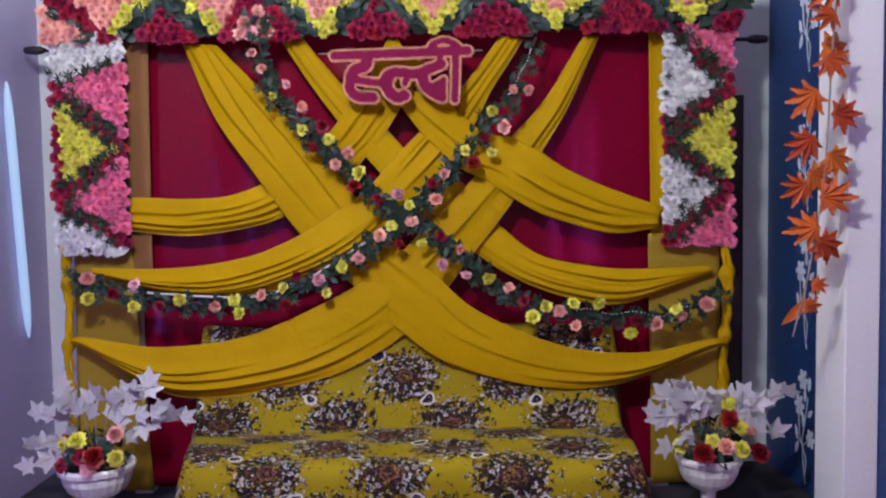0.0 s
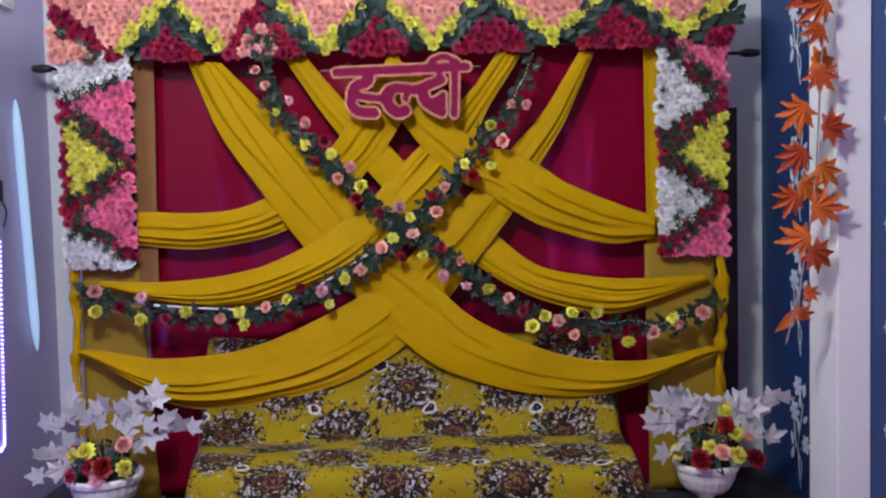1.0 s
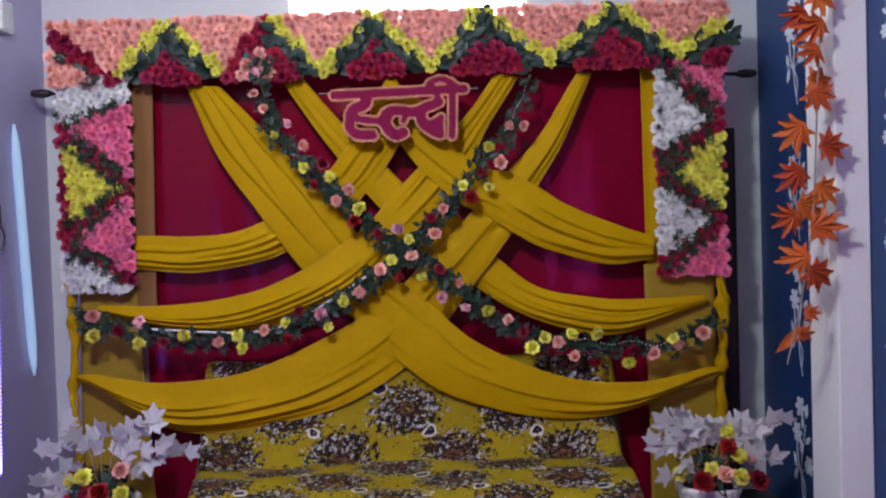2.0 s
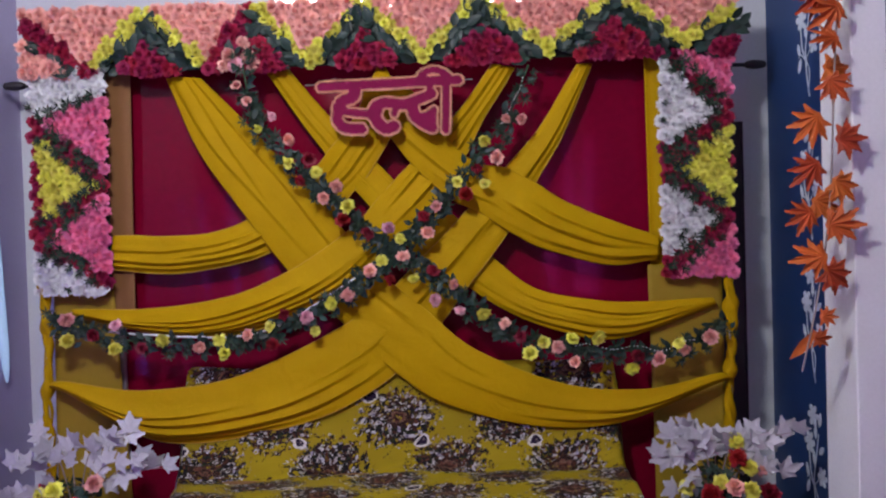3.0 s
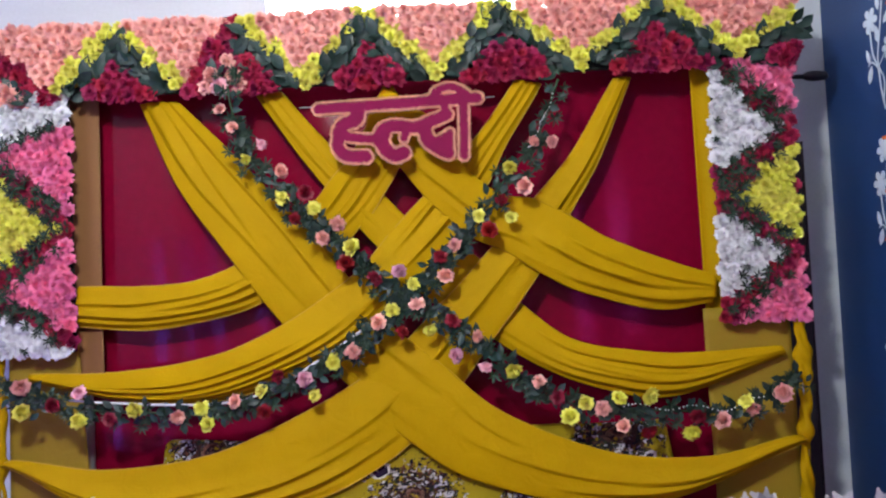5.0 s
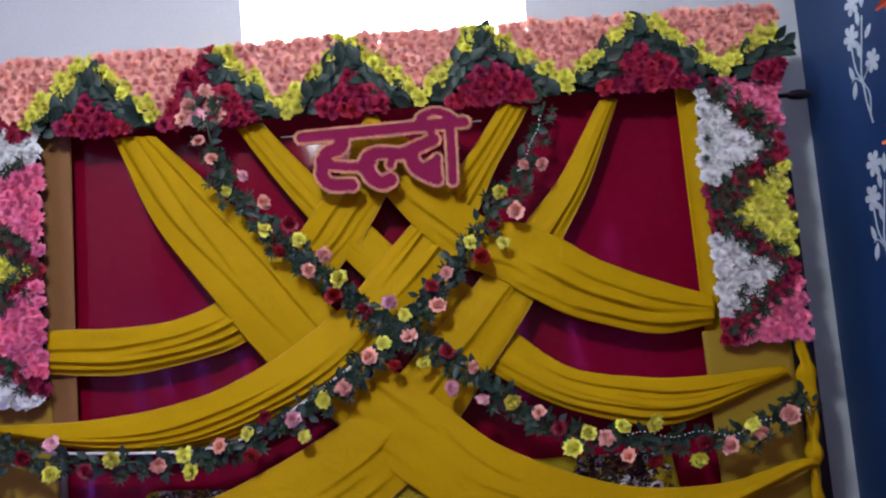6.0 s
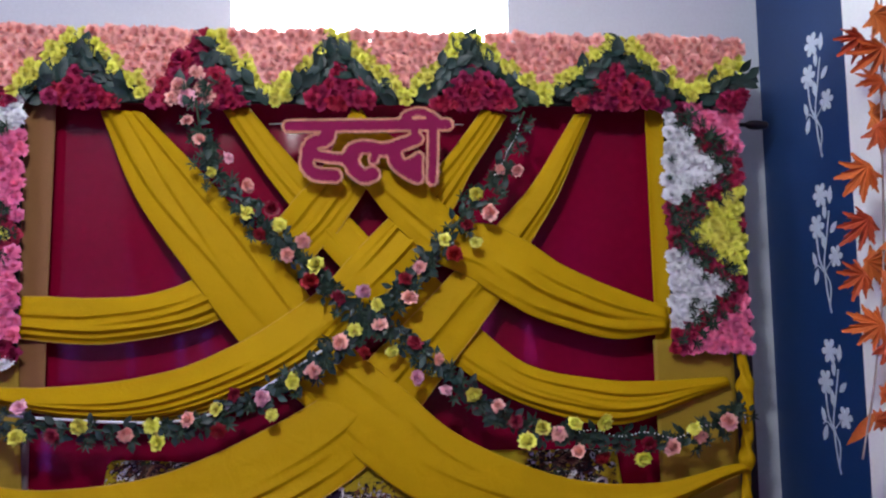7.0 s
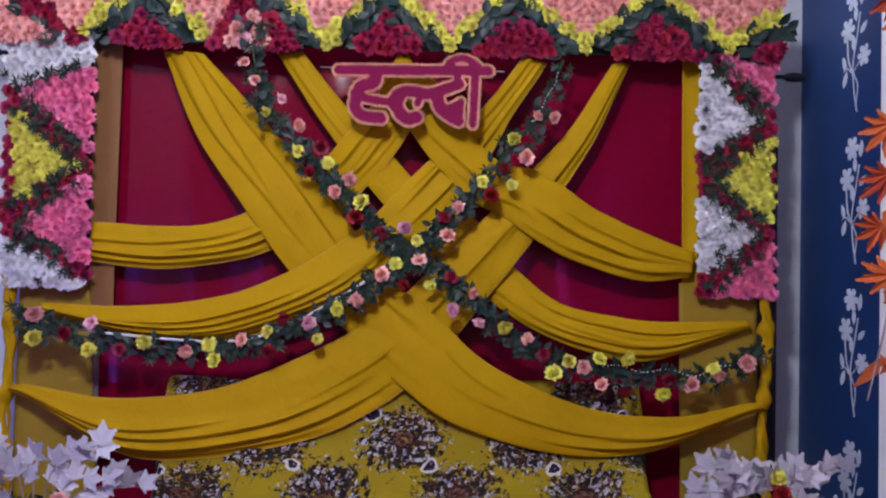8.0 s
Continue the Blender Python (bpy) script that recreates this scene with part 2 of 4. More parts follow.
LED_VIOLET = material("violet_led_tube", (0.4, 0.3, 0.9), 0.4, vary=0.03, bump=0.0, emission=(0.30, 0.10, 1.0), strength=13.0)
LED_PINK = material("pink_led_panel", (0.9, 0.5, 0.6), 0.4, vary=0.03, bump=0.0, emission=(0.88, 0.05, 0.52), strength=24.0)
WHITE_PLASTIC = material("white_plastic", (0.7, 0.7, 0.72), 0.4, vary=0.05, grain=60, bump=0.05)
BLACK_PLASTIC = material("black_plastic", (0.015, 0.015, 0.018), 0.4, vary=0.15, grain=60, bump=0.05)

# ---- helpers for building ----


def link_mesh(name, bm, mat, smooth=False):
    mesh = bpy.data.meshes.new(name)
    bm.to_mesh(mesh)
    bm.free()
    mesh.materials.append(mat)
    if smooth:
        mesh.polygons.foreach_set("use_smooth", [True] * len(mesh.polygons))
    return mesh


def part(name, bm, mat, parent=None, label="", smooth=False):
    """Links a bmesh as one mesh object, under a thing or a part if given."""
    ob = new(name, link_mesh(name, bm, mat, smooth))
    ob.parent = parent
    if label:
        tagged(ob, label)
    return ob


def placed(name, mesh, m, parent=None):
    ob = new(name, mesh)
    ob.parent = parent
    ob.matrix_local = m
    return ob


def thing(name, place, label, category, group="", kind=""):
    ob = new(name)
    ob.location = place
    ob.empty_display_size = 0.1
    return tagged(ob, label, category, group, kind)


def box(bm, lo, hi, bevel=0.0):
    lo, hi = Vector(lo), Vector(hi)
    made = bmesh.ops.create_cube(bm, size=1, matrix=Matrix.LocRotScale((lo + hi) / 2, None, hi - lo))["verts"]
    if bevel:
        edges = list({e for v in made for e in v.link_edges})
        bmesh.ops.bevel(bm, geom=edges, offset=bevel, segments=2, affect="EDGES", profile=0.5)
    return bm


def boxed(lo, hi, bevel=0.0):
    return box(bmesh.new(), lo, hi, bevel)


def spline(points, n):
    """n + 1 points on a smooth curve through the given ones."""
    p = [np.array(q, float) for q in points]
    p = [2 * p[0] - p[1], *p, 2 * p[-1] - p[-2]]
    out = []
    for k in range(n + 1):
        s = k / n * (len(p) - 3)
        i = min(int(s), len(p) - 4)
        f = s - i
        a, b, c, d = p[i : i + 4]
        out.append(0.5 * (2 * b + (c - a) * f + (2 * a - 5 * b + 4 * c - d) * f**2 + (3 * b - a - 3 * c + d) * f**3))
    return np.array(out)


def tube(bm, points, radius, sides=8, closed=True):
    """A round bar along points; radius a number or one for each point."""
    pts = [Vector(p) for p in points]
    radii = [radius] * len(pts) if isinstance(radius, (int, float)) else list(radius)
    rings = []
    for k, p in enumerate(pts):
        way = (pts[min(k + 1, len(pts) - 1)] - pts[max(k - 1, 0)]).normalized()
        side = way.cross(Vector((0.31, 0.17, 0.94)) if abs(way.z) < 0.85 else Vector((1, 0.1, 0))).normalized()
        up = way.cross(side)
        rings.append([bm.verts.new(p + radii[k] * (math.cos(a) * side + math.sin(a) * up)) for a in (2 * math.pi * j / sides for j in range(sides))])
    for a, b in zip(rings, rings[1:]):
        for j in range(sides):
            bm.faces.new((a[j], a[(j + 1) % sides], b[(j + 1) % sides], b[j]))
    if closed:
        bm.faces.new(rings[0][::-1])
        bm.faces.new(rings[-1])
    return bm


def turned(bm, profile, sides=32, flute=0.0, centre=(0, 0, 0)):
    """A turned body about z from (radius, height) pairs, fluted if wanted."""
    rings = []
    for r, z in profile:
        ring = []
        for j in range(sides):
            a = 2 * math.pi * j / sides
            rr = r * (1 + flute * (1 if j % 2 else -1))
            ring.append(bm.verts.new((centre[0] + rr * math.cos(a), centre[1] + rr * math.sin(a), centre[2] + z)))
        rings.append(ring)
    for a, b in zip(rings, rings[1:]):
        for j in range(sides):
            bm.faces.new((a[j], a[(j + 1) % sides], b[(j + 1) % sides], b[j]))
    bm.faces.new(rings[0][::-1])
    return bm


def petal(bm, root, turn, lean, length, width, curl, base=0.0, lift=0.0, rng=random):
    """One petal of five points that opens from the flower's middle; the flower faces +z."""
    m = Matrix.Rotation(turn, 4, "Z") @ Matrix.Translation((base, 0, lift)) @ Matrix.Rotation(-lean, 4, "Y")
    j = lambda: rng.uniform(-0.12, 0.12)
    rows = [(0.55 + j(), -0.5, curl * 0.2 + 0.1 * j()), (0.55 + j(), 0.5, curl * 0.2 + 0.1 * j()),
            (1.0 + j(), -0.3, curl + 0.3 * j()), (0.92 + j(), 0.0, curl * 0.7 + 0.3 * j()), (1.0 + j(), 0.3, curl + 0.3 * j())]
    v = [bm.verts.new(m @ Vector((x * length, y * width, z * length))) for x, y, z in rows]
    bm.faces.new((root, v[0], v[1]))
    for f in ((0, 2, 3), (0, 3, 1), (1, 3, 4)):
        bm.faces.new([v[i] for i in f])


def carnation_mesh(name, mat, seed, radius=0.036):
    """A ruffled silk blossom: four rings of crinkled petals."""
    rng, bm = random.Random(seed), bmesh.new()
    root = bm.verts.new((0, 0, 0))
    for count, lean, length, base, lift in ((11, 0.15, 1.0, 0.05, 0.0), (10, 0.5, 0.88, 0.08, 0.10), (9, 0.9, 0.70, 0.06, 0.2), (7, 1.25, 0.60, 0.03, 0.24), (5, 1.5, 0.5, 0.01, 0.3), (7, 0.45, 0.42, 0.0, 0.46)):
        for k in range(count):
            petal(bm, root, 2 * math.pi * (k + rng.uniform(-0.3, 0.3)) / count + lean, lean + rng.uniform(-0.2, 0.2), length * radius * rng.uniform(0.85, 1.1),
                  radius * 0.60, rng.uniform(-0.35, 0.35), base * radius, lift * radius, rng)
    return link_mesh(name, bm, mat)


def rose_mesh(name, mat, seed, radius=0.045):
    """A silk rose: open outer petals with rolled rims, cupped inner ones round a tight heart."""
    rng, bm = random.Random(seed), bmesh.new()
    root = bm.verts.new((0, 0, 0))
    for count, lean, length, base, lift, curl in ((6, 0.50, 0.92, 0.12, 0.0, -0.2), (6, 0.85, 0.90, 0.16, 0.06, -0.15), (6, 1.10, 0.88, 0.15, 0.10, -0.05),
                                                  (5, 1.32, 0.84, 0.10, 0.15, 0.1), (4, 1.5, 0.78, 0.05, 0.2, 0.15), (5, 0.7, 0.36, 0.0, 0.52, 0.1)):
        for k in range(count):
            petal(bm, root, 2 * math.pi * (k + rng.uniform(-0.2, 0.2)) / count + 2.4 * lean, lean + rng.uniform(-0.25, 0.25), length * radius * rng.uniform(0.85, 1.12),
                  radius * rng.uniform(1.0, 1.3), curl + rng.uniform(-0.2, 0.2), base * radius, lift * radius, rng)
    return link_mesh(name, bm, mat, True)


def leaf_into(bm, m, length, width, fold=0.18, droop=0.2):
    """A pointed oval leaf with a folded midrib, along +x of m."""
    outline = ((0.0, 0.0), (0.2, 0.62), (0.45, 1.0), (0.7, 0.75), (1.0, 0.0))
    mid = [bm.verts.new(m @ Vector((x * length, 0, -droop * x * x * length))) for x, _ in outline]
    for s in (1, -1):
        rim = [bm.verts.new(m @ Vector((x * length, s * w * width / 2, fold * w * width - droop * x * x * length))) for x, w in outline[1:-1]]
        row = [mid[0], *rim, mid[-1]]
        bm.faces.new((mid[0], rim[0], mid[1]) if s < 0 else (mid[0], mid[1], rim[0]))
        for k in (1, 2):
            f = (mid[k], rim[k - 1], rim[k], mid[k + 1])
            bm.faces.new(f if s < 0 else f[::-1])
        f = (mid[3], rim[2], mid[4])
        bm.faces.new(f if s < 0 else f[::-1])


def maple_into(bm, m, size, rng, tips=5, droop=0.30, notch=0.44, broad=1.0):
    """A lobed, toothed silk leaf in the xy plane of m, its stalk at the origin, its middle lobe along +x."""
    rim = []
    lobes = 7 if tips > 5 else 5
    for k in range(lobes):
        a = (k - (lobes - 1) / 2) * (2.1 / ((lobes - 1) / 2))
        reach = (1.0 - 0.28 * abs(a) / 2.1) * rng.uniform(0.9, 1.08)
        for da, r in ((-0.24, 0.60), (-0.20, 0.74), (-0.14, 0.70), (-0.05, 0.97), (0.05, 0.97), (0.14, 0.70), (0.20, 0.74), (0.24, 0.60)):
            rim.append((a + da * broad, r * reach))
        if k < lobes - 1:
            rim.append((a + 2.1 / (lobes - 1), notch))
    heart = bm.verts.new(m @ Vector((0.32 * size * 0.3, 0, 0.02 * size)))
    cup = rng.uniform(-0.25, 0.25)
    ring = []
    for a, r in rim:
        x, y = 0.3 * size + 0.7 * size * r * math.cos(a), 0.7 * size * r * math.sin(a)
        ring.append(bm.verts.new(m @ Vector((x, y, cup * (r - 0.4) * size * 0.6 + rng.uniform(-1, 1) * (0.03 if notch < 0.5 else 0.010) * size - droop * size * max(0.0, r - 0.45) + (0.05 * size if r < 0.5 else 0)))))
    stalk = bm.verts.new(m @ Vector((0, 0, 0)))
    for a, b in zip(ring, ring[1:]):
        bm.faces.new((heart, a, b))
    bm.faces.new((heart, ring[-1], stalk))
    bm.faces.new((heart, stalk, ring[0]))


def toward(place, normal, spin=0.0, scale=1.0):
    """A pose at place whose +z points along normal."""
    q = Vector(normal).to_track_quat("Z", "Y").to_matrix().to_4x4()
    return Matrix.Translation(place) @ q @ Matrix.Rotation(spin, 4, "Z") @ Matrix.Scale(scale, 4)


def facing(rng, tilt=0.5):
    """A direction roughly towards the room, -y."""
    return Vector((rng.uniform(-tilt, tilt), -1, rng.uniform(-tilt, tilt)))


# ---- the room ----
WEST, EAST, NORTH, SOUTH, TOP = -2.38, 1.956, 5.0, -3.6, 3.8
part("floor", boxed((WEST - 0.2, SOUTH - 0.2, -0.2), (EAST + 0.2, NORTH + 0.2, 0.0)), CARPET)
tagged(scene.objects["floor"], "dark carpeted floor of the function room", "floor", kind="structure")
part("ceiling", boxed((WEST - 0.2, SOUTH - 0.2, TOP), (EAST + 0.2, NORTH + 0.2, TOP + 0.2)), PAINT_CEIL)
tagged(scene.objects["ceiling"], "unseen ceiling, greyed to cut bounced light", "ceiling", kind="structure")
VENT = (-0.88, 0.56, 2.72, 3.32)
bm = bmesh.new()
box(bm, (WEST - 0.2, NORTH, 0), (VENT[0], NORTH + 0.2, TOP))
box(bm, (VENT[1], NORTH, 0), (EAST + 0.2, NORTH + 0.2, TOP))
box(bm, (VENT[0], NORTH, 0), (VENT[1], NORTH + 0.2, VENT[2]))
box(bm, (VENT[0], NORTH, VENT[3]), (VENT[1], NORTH + 0.2, TOP))
wall = tagged(part("wall_north", bm, PAINT_WHITE), "pale grey-white painted wall behind the decoration", "wall", kind="structure")
wall = tagged(part("wall_west", boxed((WEST - 0.2, SOUTH, 0), (WEST, NORTH, TOP)), PAINT_LED_TINT), "glossy pale grey painted wall with violet LED light put into its colour", "wall", kind="structure")
wall_east = tagged(part("wall_east", boxed((EAST, SOUTH, 0), (EAST + 0.2, NORTH, TOP)), PAINT_BLUE), "deep blue painted wall with white stencils", "wall", kind="structure")
wall = tagged(part("wall_south", boxed((WEST - 0.2, SOUTH - 0.2, 0), (EAST + 0.2, SOUTH, TOP)), PAINT_GREY), "unseen south wall, grey to cut bounced light", "wall", kind="structure")
tagged(part("column", boxed((1.80, 3.70, 0), (EAST - 0.002, 3.995, TOP), 0.006), PAINT_COLUMN), "white painted square column on the blue wall", "column", kind="structure")

window = tagged(new("window_1"), "bright frosted ventilator window with a pale frame", "window", kind="structure")
window.location = ((VENT[0] + VENT[1]) / 2, NORTH + 0.1, VENT[2])
w2, h = (VENT[1] - VENT[0]) / 2, VENT[3] - VENT[2]
bm = bmesh.new()
for lo, hi in (((-w2, -0.05, 0), (w2, 0.05, 0.015)), ((-w2, -0.05, h - 0.015), (w2, 0.05, h)), ((-w2, -0.05, 0.015), (-w2 + 0.015, 0.05, h - 0.015)), ((w2 - 0.015, -0.05, 0.015), (w2, 0.05, h - 0.015))):
    box(bm, lo, hi)
part("window_frame", bm, FRAME, window)
# The pane itself glows, standing in for daylight from outside.
part("pane", boxed((-w2 + 0.015, -0.008, 0.015), (w2 - 0.015, 0.008, h - 0.015)), PANE, window)


def stencil(y, z, height, flip, x=EAST):
    """A white stencilled spray on the east wall: a forked stem with flowers and leaves."""
    ob = thing("flower_stencil", (x, y, z), "white stencilled flower spray painted on blue wall", "wall decal", "stencils on the wall")

    def at(u, v, lift=0.003):
        return Vector((-lift, -u * height * flip, v * height))

    bm = bmesh.new()
    tube(bm, [at(*p) for p in spline([(0.04, 0), (0.0, 0.16), (-0.02, 0.3), (-0.08, 0.42), (-0.10, 0.62)], 14)], 0.006, 5)
    tube(bm, [at(*p) for p in spline([(0.02, 0.04), (0.05, 0.2), (-0.02, 0.34), (0.03, 0.55), (0.08, 0.75)], 14)], 0.005, 5)
    tube(bm, [at(*p) for p in spline([(-0.02, 0.3), (-0.10, 0.36), (-0.15, 0.34)], 6)], 0.004, 5)
    tube(bm, [at(*p) for p in spline([(0.0, 0.32), (0.07, 0.38), (0.10, 0.42)], 6)], 0.004, 5)
    for v in bm.verts:
        v.co.x = -0.002 - 0.002 * (v.co.x < -0.003)
    part("stem", bm, STENCIL, ob)

    def flat(points):
        bm = bmesh.new()
        lower = [bm.verts.new(p + Vector((0.002, 0, 0))) for p in points]
        upper = [bm.verts.new(p - Vector((0.001, 0, 0))) for p in points]
        bm.faces.new(upper)
        for k in range(len(points)):
            bm.faces.new((lower[k - 1], lower[k], upper[k], upper[k - 1]))
        return bm

    for u, v, r in ((-0.02, 0.88, 0.085), (-0.09, 0.65, 0.085), (0.13, 0.41, 0.075)):
        points = []
        for k in range(48):
            a = 2 * math.pi * k / 48
            rr = 1.12 * r * (0.36 + 0.64 * abs(math.cos(3 * a)) ** 0.55)
            points.append(at(u + rr * math.cos(a), v + rr * math.sin(a)))
        part("flower", flat(points), STENCIL, ob)
    for u, v, a, size in ((0.10, 0.86, 1.4, 0.1), (0.12, 0.62, 0.7, 0.09), (0.02, 0.75, 1.6, 0.09), (-0.01, 0.53, 1.7, 0.1), (-0.14, 0.40, 1.9, 0.09), (-0.13, 0.27, 1.2, 0.1)):
        points = [at(u + size * (math.cos(a) * s - math.sin(a) * w), v + size * (math.sin(a) * s + math.cos(a) * w))
                  for s, w in ((-0.6, 0), (-0.2, 0.28), (0.3, 0.24), (0.7, 0), (0.3, -0.24), (-0.2, -0.28))]
        part("leaf", flat(points), STENCIL, ob)
    return ob


for z in (2.27, 1.53, 0.79, 0.05):
    stencil(4.47, z, 0.64, 1)
for z in (2.75, 2.29, 1.83, 1.37, 0.91, 0.45):
    stencil(3.50, z, 0.40, -1)

# curtain rod behind the decoration
rod = thing("curtain_rod", (-0.245, 4.755, 2.5), "dark metal curtain rod with end knobs on brackets", "curtain rod")
part("bar", tube(bmesh.new(), [(-2.02, 0, 0), (2.0, 0, 0)], 0.011, 12), DARK_METAL, rod, smooth=True)
for s in (-1, 1):
    part("finial", tube(bmesh.new(), [(s * x, 0, 0) for x in (1.98, 2.0, 2.03, 2.06, 2.09, 2.10)], [0.012, 0.022, 0.026, 0.024, 0.02, 0.008], 14), DARK_METAL, rod, smooth=True)
    part("bracket", boxed((s * 1.9 - 0.012, 0.0, -0.03), (s * 1.9 + 0.012, 0.244, 0.012), 0.003), DARK_METAL, rod)

# edges of the crossed drapes and the lines of the garlands, placed in the backdrop's plane (x, z) to fit the camera's
# view
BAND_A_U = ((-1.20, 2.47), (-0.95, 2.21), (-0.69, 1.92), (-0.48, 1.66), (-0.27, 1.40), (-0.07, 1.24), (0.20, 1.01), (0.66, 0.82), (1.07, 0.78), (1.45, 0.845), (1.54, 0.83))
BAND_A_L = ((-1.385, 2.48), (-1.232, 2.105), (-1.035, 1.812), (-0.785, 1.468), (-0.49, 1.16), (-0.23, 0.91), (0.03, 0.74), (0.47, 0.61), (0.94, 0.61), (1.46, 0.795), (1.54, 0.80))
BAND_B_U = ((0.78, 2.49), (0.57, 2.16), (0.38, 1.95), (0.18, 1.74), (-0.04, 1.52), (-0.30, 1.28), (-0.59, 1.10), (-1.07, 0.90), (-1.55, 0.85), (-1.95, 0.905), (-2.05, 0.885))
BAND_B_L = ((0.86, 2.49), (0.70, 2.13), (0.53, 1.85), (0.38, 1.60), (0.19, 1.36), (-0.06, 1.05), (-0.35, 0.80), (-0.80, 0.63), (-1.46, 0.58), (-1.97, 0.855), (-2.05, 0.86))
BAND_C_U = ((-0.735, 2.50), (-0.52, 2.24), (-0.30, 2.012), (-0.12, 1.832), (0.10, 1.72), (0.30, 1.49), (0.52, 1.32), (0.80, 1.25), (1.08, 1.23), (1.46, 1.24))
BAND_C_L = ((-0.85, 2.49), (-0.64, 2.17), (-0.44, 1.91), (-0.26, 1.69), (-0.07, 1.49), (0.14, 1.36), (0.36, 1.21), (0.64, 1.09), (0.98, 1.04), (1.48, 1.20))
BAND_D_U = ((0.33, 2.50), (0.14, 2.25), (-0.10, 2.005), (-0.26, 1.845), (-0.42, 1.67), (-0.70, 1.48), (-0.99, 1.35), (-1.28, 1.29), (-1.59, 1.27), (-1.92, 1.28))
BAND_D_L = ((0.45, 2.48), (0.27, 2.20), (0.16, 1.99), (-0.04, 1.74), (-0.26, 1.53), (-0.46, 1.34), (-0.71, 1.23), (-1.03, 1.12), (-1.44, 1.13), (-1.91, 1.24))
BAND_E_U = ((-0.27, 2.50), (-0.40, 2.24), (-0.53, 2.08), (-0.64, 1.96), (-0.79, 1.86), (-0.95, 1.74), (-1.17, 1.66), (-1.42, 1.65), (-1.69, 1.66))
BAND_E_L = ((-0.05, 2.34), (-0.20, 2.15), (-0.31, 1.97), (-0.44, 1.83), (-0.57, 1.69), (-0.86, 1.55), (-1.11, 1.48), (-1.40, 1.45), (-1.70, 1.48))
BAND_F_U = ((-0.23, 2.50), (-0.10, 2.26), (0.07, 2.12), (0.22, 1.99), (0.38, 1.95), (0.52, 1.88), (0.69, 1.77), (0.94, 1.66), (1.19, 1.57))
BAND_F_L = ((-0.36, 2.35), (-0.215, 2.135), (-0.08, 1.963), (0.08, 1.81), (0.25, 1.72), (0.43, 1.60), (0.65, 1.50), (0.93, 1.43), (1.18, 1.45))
GAR_1 = ((-0.96, 2.57), (-0.92, 2.32), (-0.86, 2.17), (-0.68, 1.98), (-0.53, 1.83), (-0.35, 1.64), (-0.18, 1.53), (0.05, 1.37), (0.26, 1.19), (0.51, 1.04), (0.85, 1.00), (1.22, 0.99), (1.50, 1.13))
GAR_2 = ((0.51, 2.47), (0.40, 2.21), (0.28, 2.07), (0.09, 1.83), (-0.04, 1.69), (-0.21, 1.53), (-0.39, 1.39), (-0.58, 1.26), (-0.83, 1.14), (-1.11, 1.09), (-1.52, 1.11), (-1.82, 1.17), (-1.95, 1.25))
ROSES_1 = (("p", -0.98, 2.40), ("p", -0.93, 2.32), ("l", -0.81, 2.24), ("y", -0.88, 2.18), ("p", -0.73, 2.12), ("y", -0.73, 2.00), ("r", -0.62, 2.02), ("y", -0.59, 1.95), ("r", -0.67, 1.91), ("p", -0.49, 1.88), ("p", -0.56, 1.82), ("y", -0.43, 1.77), ("r", -0.46, 1.70), ("r", -0.34, 1.63), ("l", -0.23, 1.66), ("y", -0.17, 1.60), ("p", -0.16, 1.51), ("y", -0.27, 1.49), ("p", -0.33, 1.44), ("r", -0.23, 1.39), ("y", -0.11, 1.40), ("r", -0.01, 1.43), ("p", 0.09, 1.36), ("l", -0.01, 1.28), ("l", 0.12, 1.22), ("y", 0.24, 1.21), ("p", 0.35, 1.15), ("r", 0.43, 1.08), ("y", 0.55, 1.05), ("y", 0.48, 0.99), ("p", 0.62, 1.02), ("y", 0.69, 1.06), ("p", 0.71, 0.94), ("y", 0.82, 1.07), ("r", 0.81, 0.92), ("y", 1.00, 0.91), ("r", 1.03, 0.97), ("p", 1.14, 0.94), ("y", 1.24, 1.02), ("p", 1.27, 0.99), ("p", 1.40, 1.05))
ROSES_2 = (("p", 0.38, 2.19), ("p", 0.47, 2.19), ("y", 0.28, 2.09), ("p", 0.34, 2.00), ("r", 0.23, 1.95), ("y", 0.13, 1.88), ("y", 0.27, 1.87), ("p", 0.02, 1.76), ("r", -0.05, 1.71), ("p", -0.03, 1.62), ("r", 0.17, 1.81), ("y", -0.54, 1.28), ("p", -0.45, 1.32), ("l", -0.67, 1.21), ("r", -0.78, 1.23), ("y", -0.85, 1.17), ("y", -0.62, 1.14), ("p", -0.96, 1.13), ("y", -1.11, 1.11), ("y", -1.08, 1.04), ("p", -1.22, 1.08), ("y", -1.40, 1.12), ("r", -1.51, 1.08), ("y", -1.65, 1.08), ("l", -1.64, 1.20), ("r", -1.76, 1.15), ("y", -1.89, 1.13), ("p", -1.89, 1.24), ("r", -0.84, 1.08))

# ---- the decorated backdrop ----
# maroon sheet
sheet = bmesh.new()
NX, NZ = 90, 44
grid = []
for i in range(NX + 1):
    x = -1.80 + 3.10 * i / NX
    col = []
    for k in range(NZ + 1):
        z = 0.01 + 2.62 * k / NZ
        wave = 0.006 * math.sin(5.1 * x + 0.7) + 0.003 * math.sin(17 * x + 0.8 * z) + 0.0015 * noise.noise(Vector((9 * x, 0, 2.1 * z)))
        crease = 0.006 * math.exp(-abs(z - 1.90) / 0.02)
        col.append(sheet.verts.new((x, 4.69 + wave - crease, z)))
    grid.append(col)
for i in range(NX):
    for k in range(NZ):
        sheet.faces.new((grid[i][k], grid[i + 1][k], grid[i + 1][k + 1], grid[i][k + 1]))
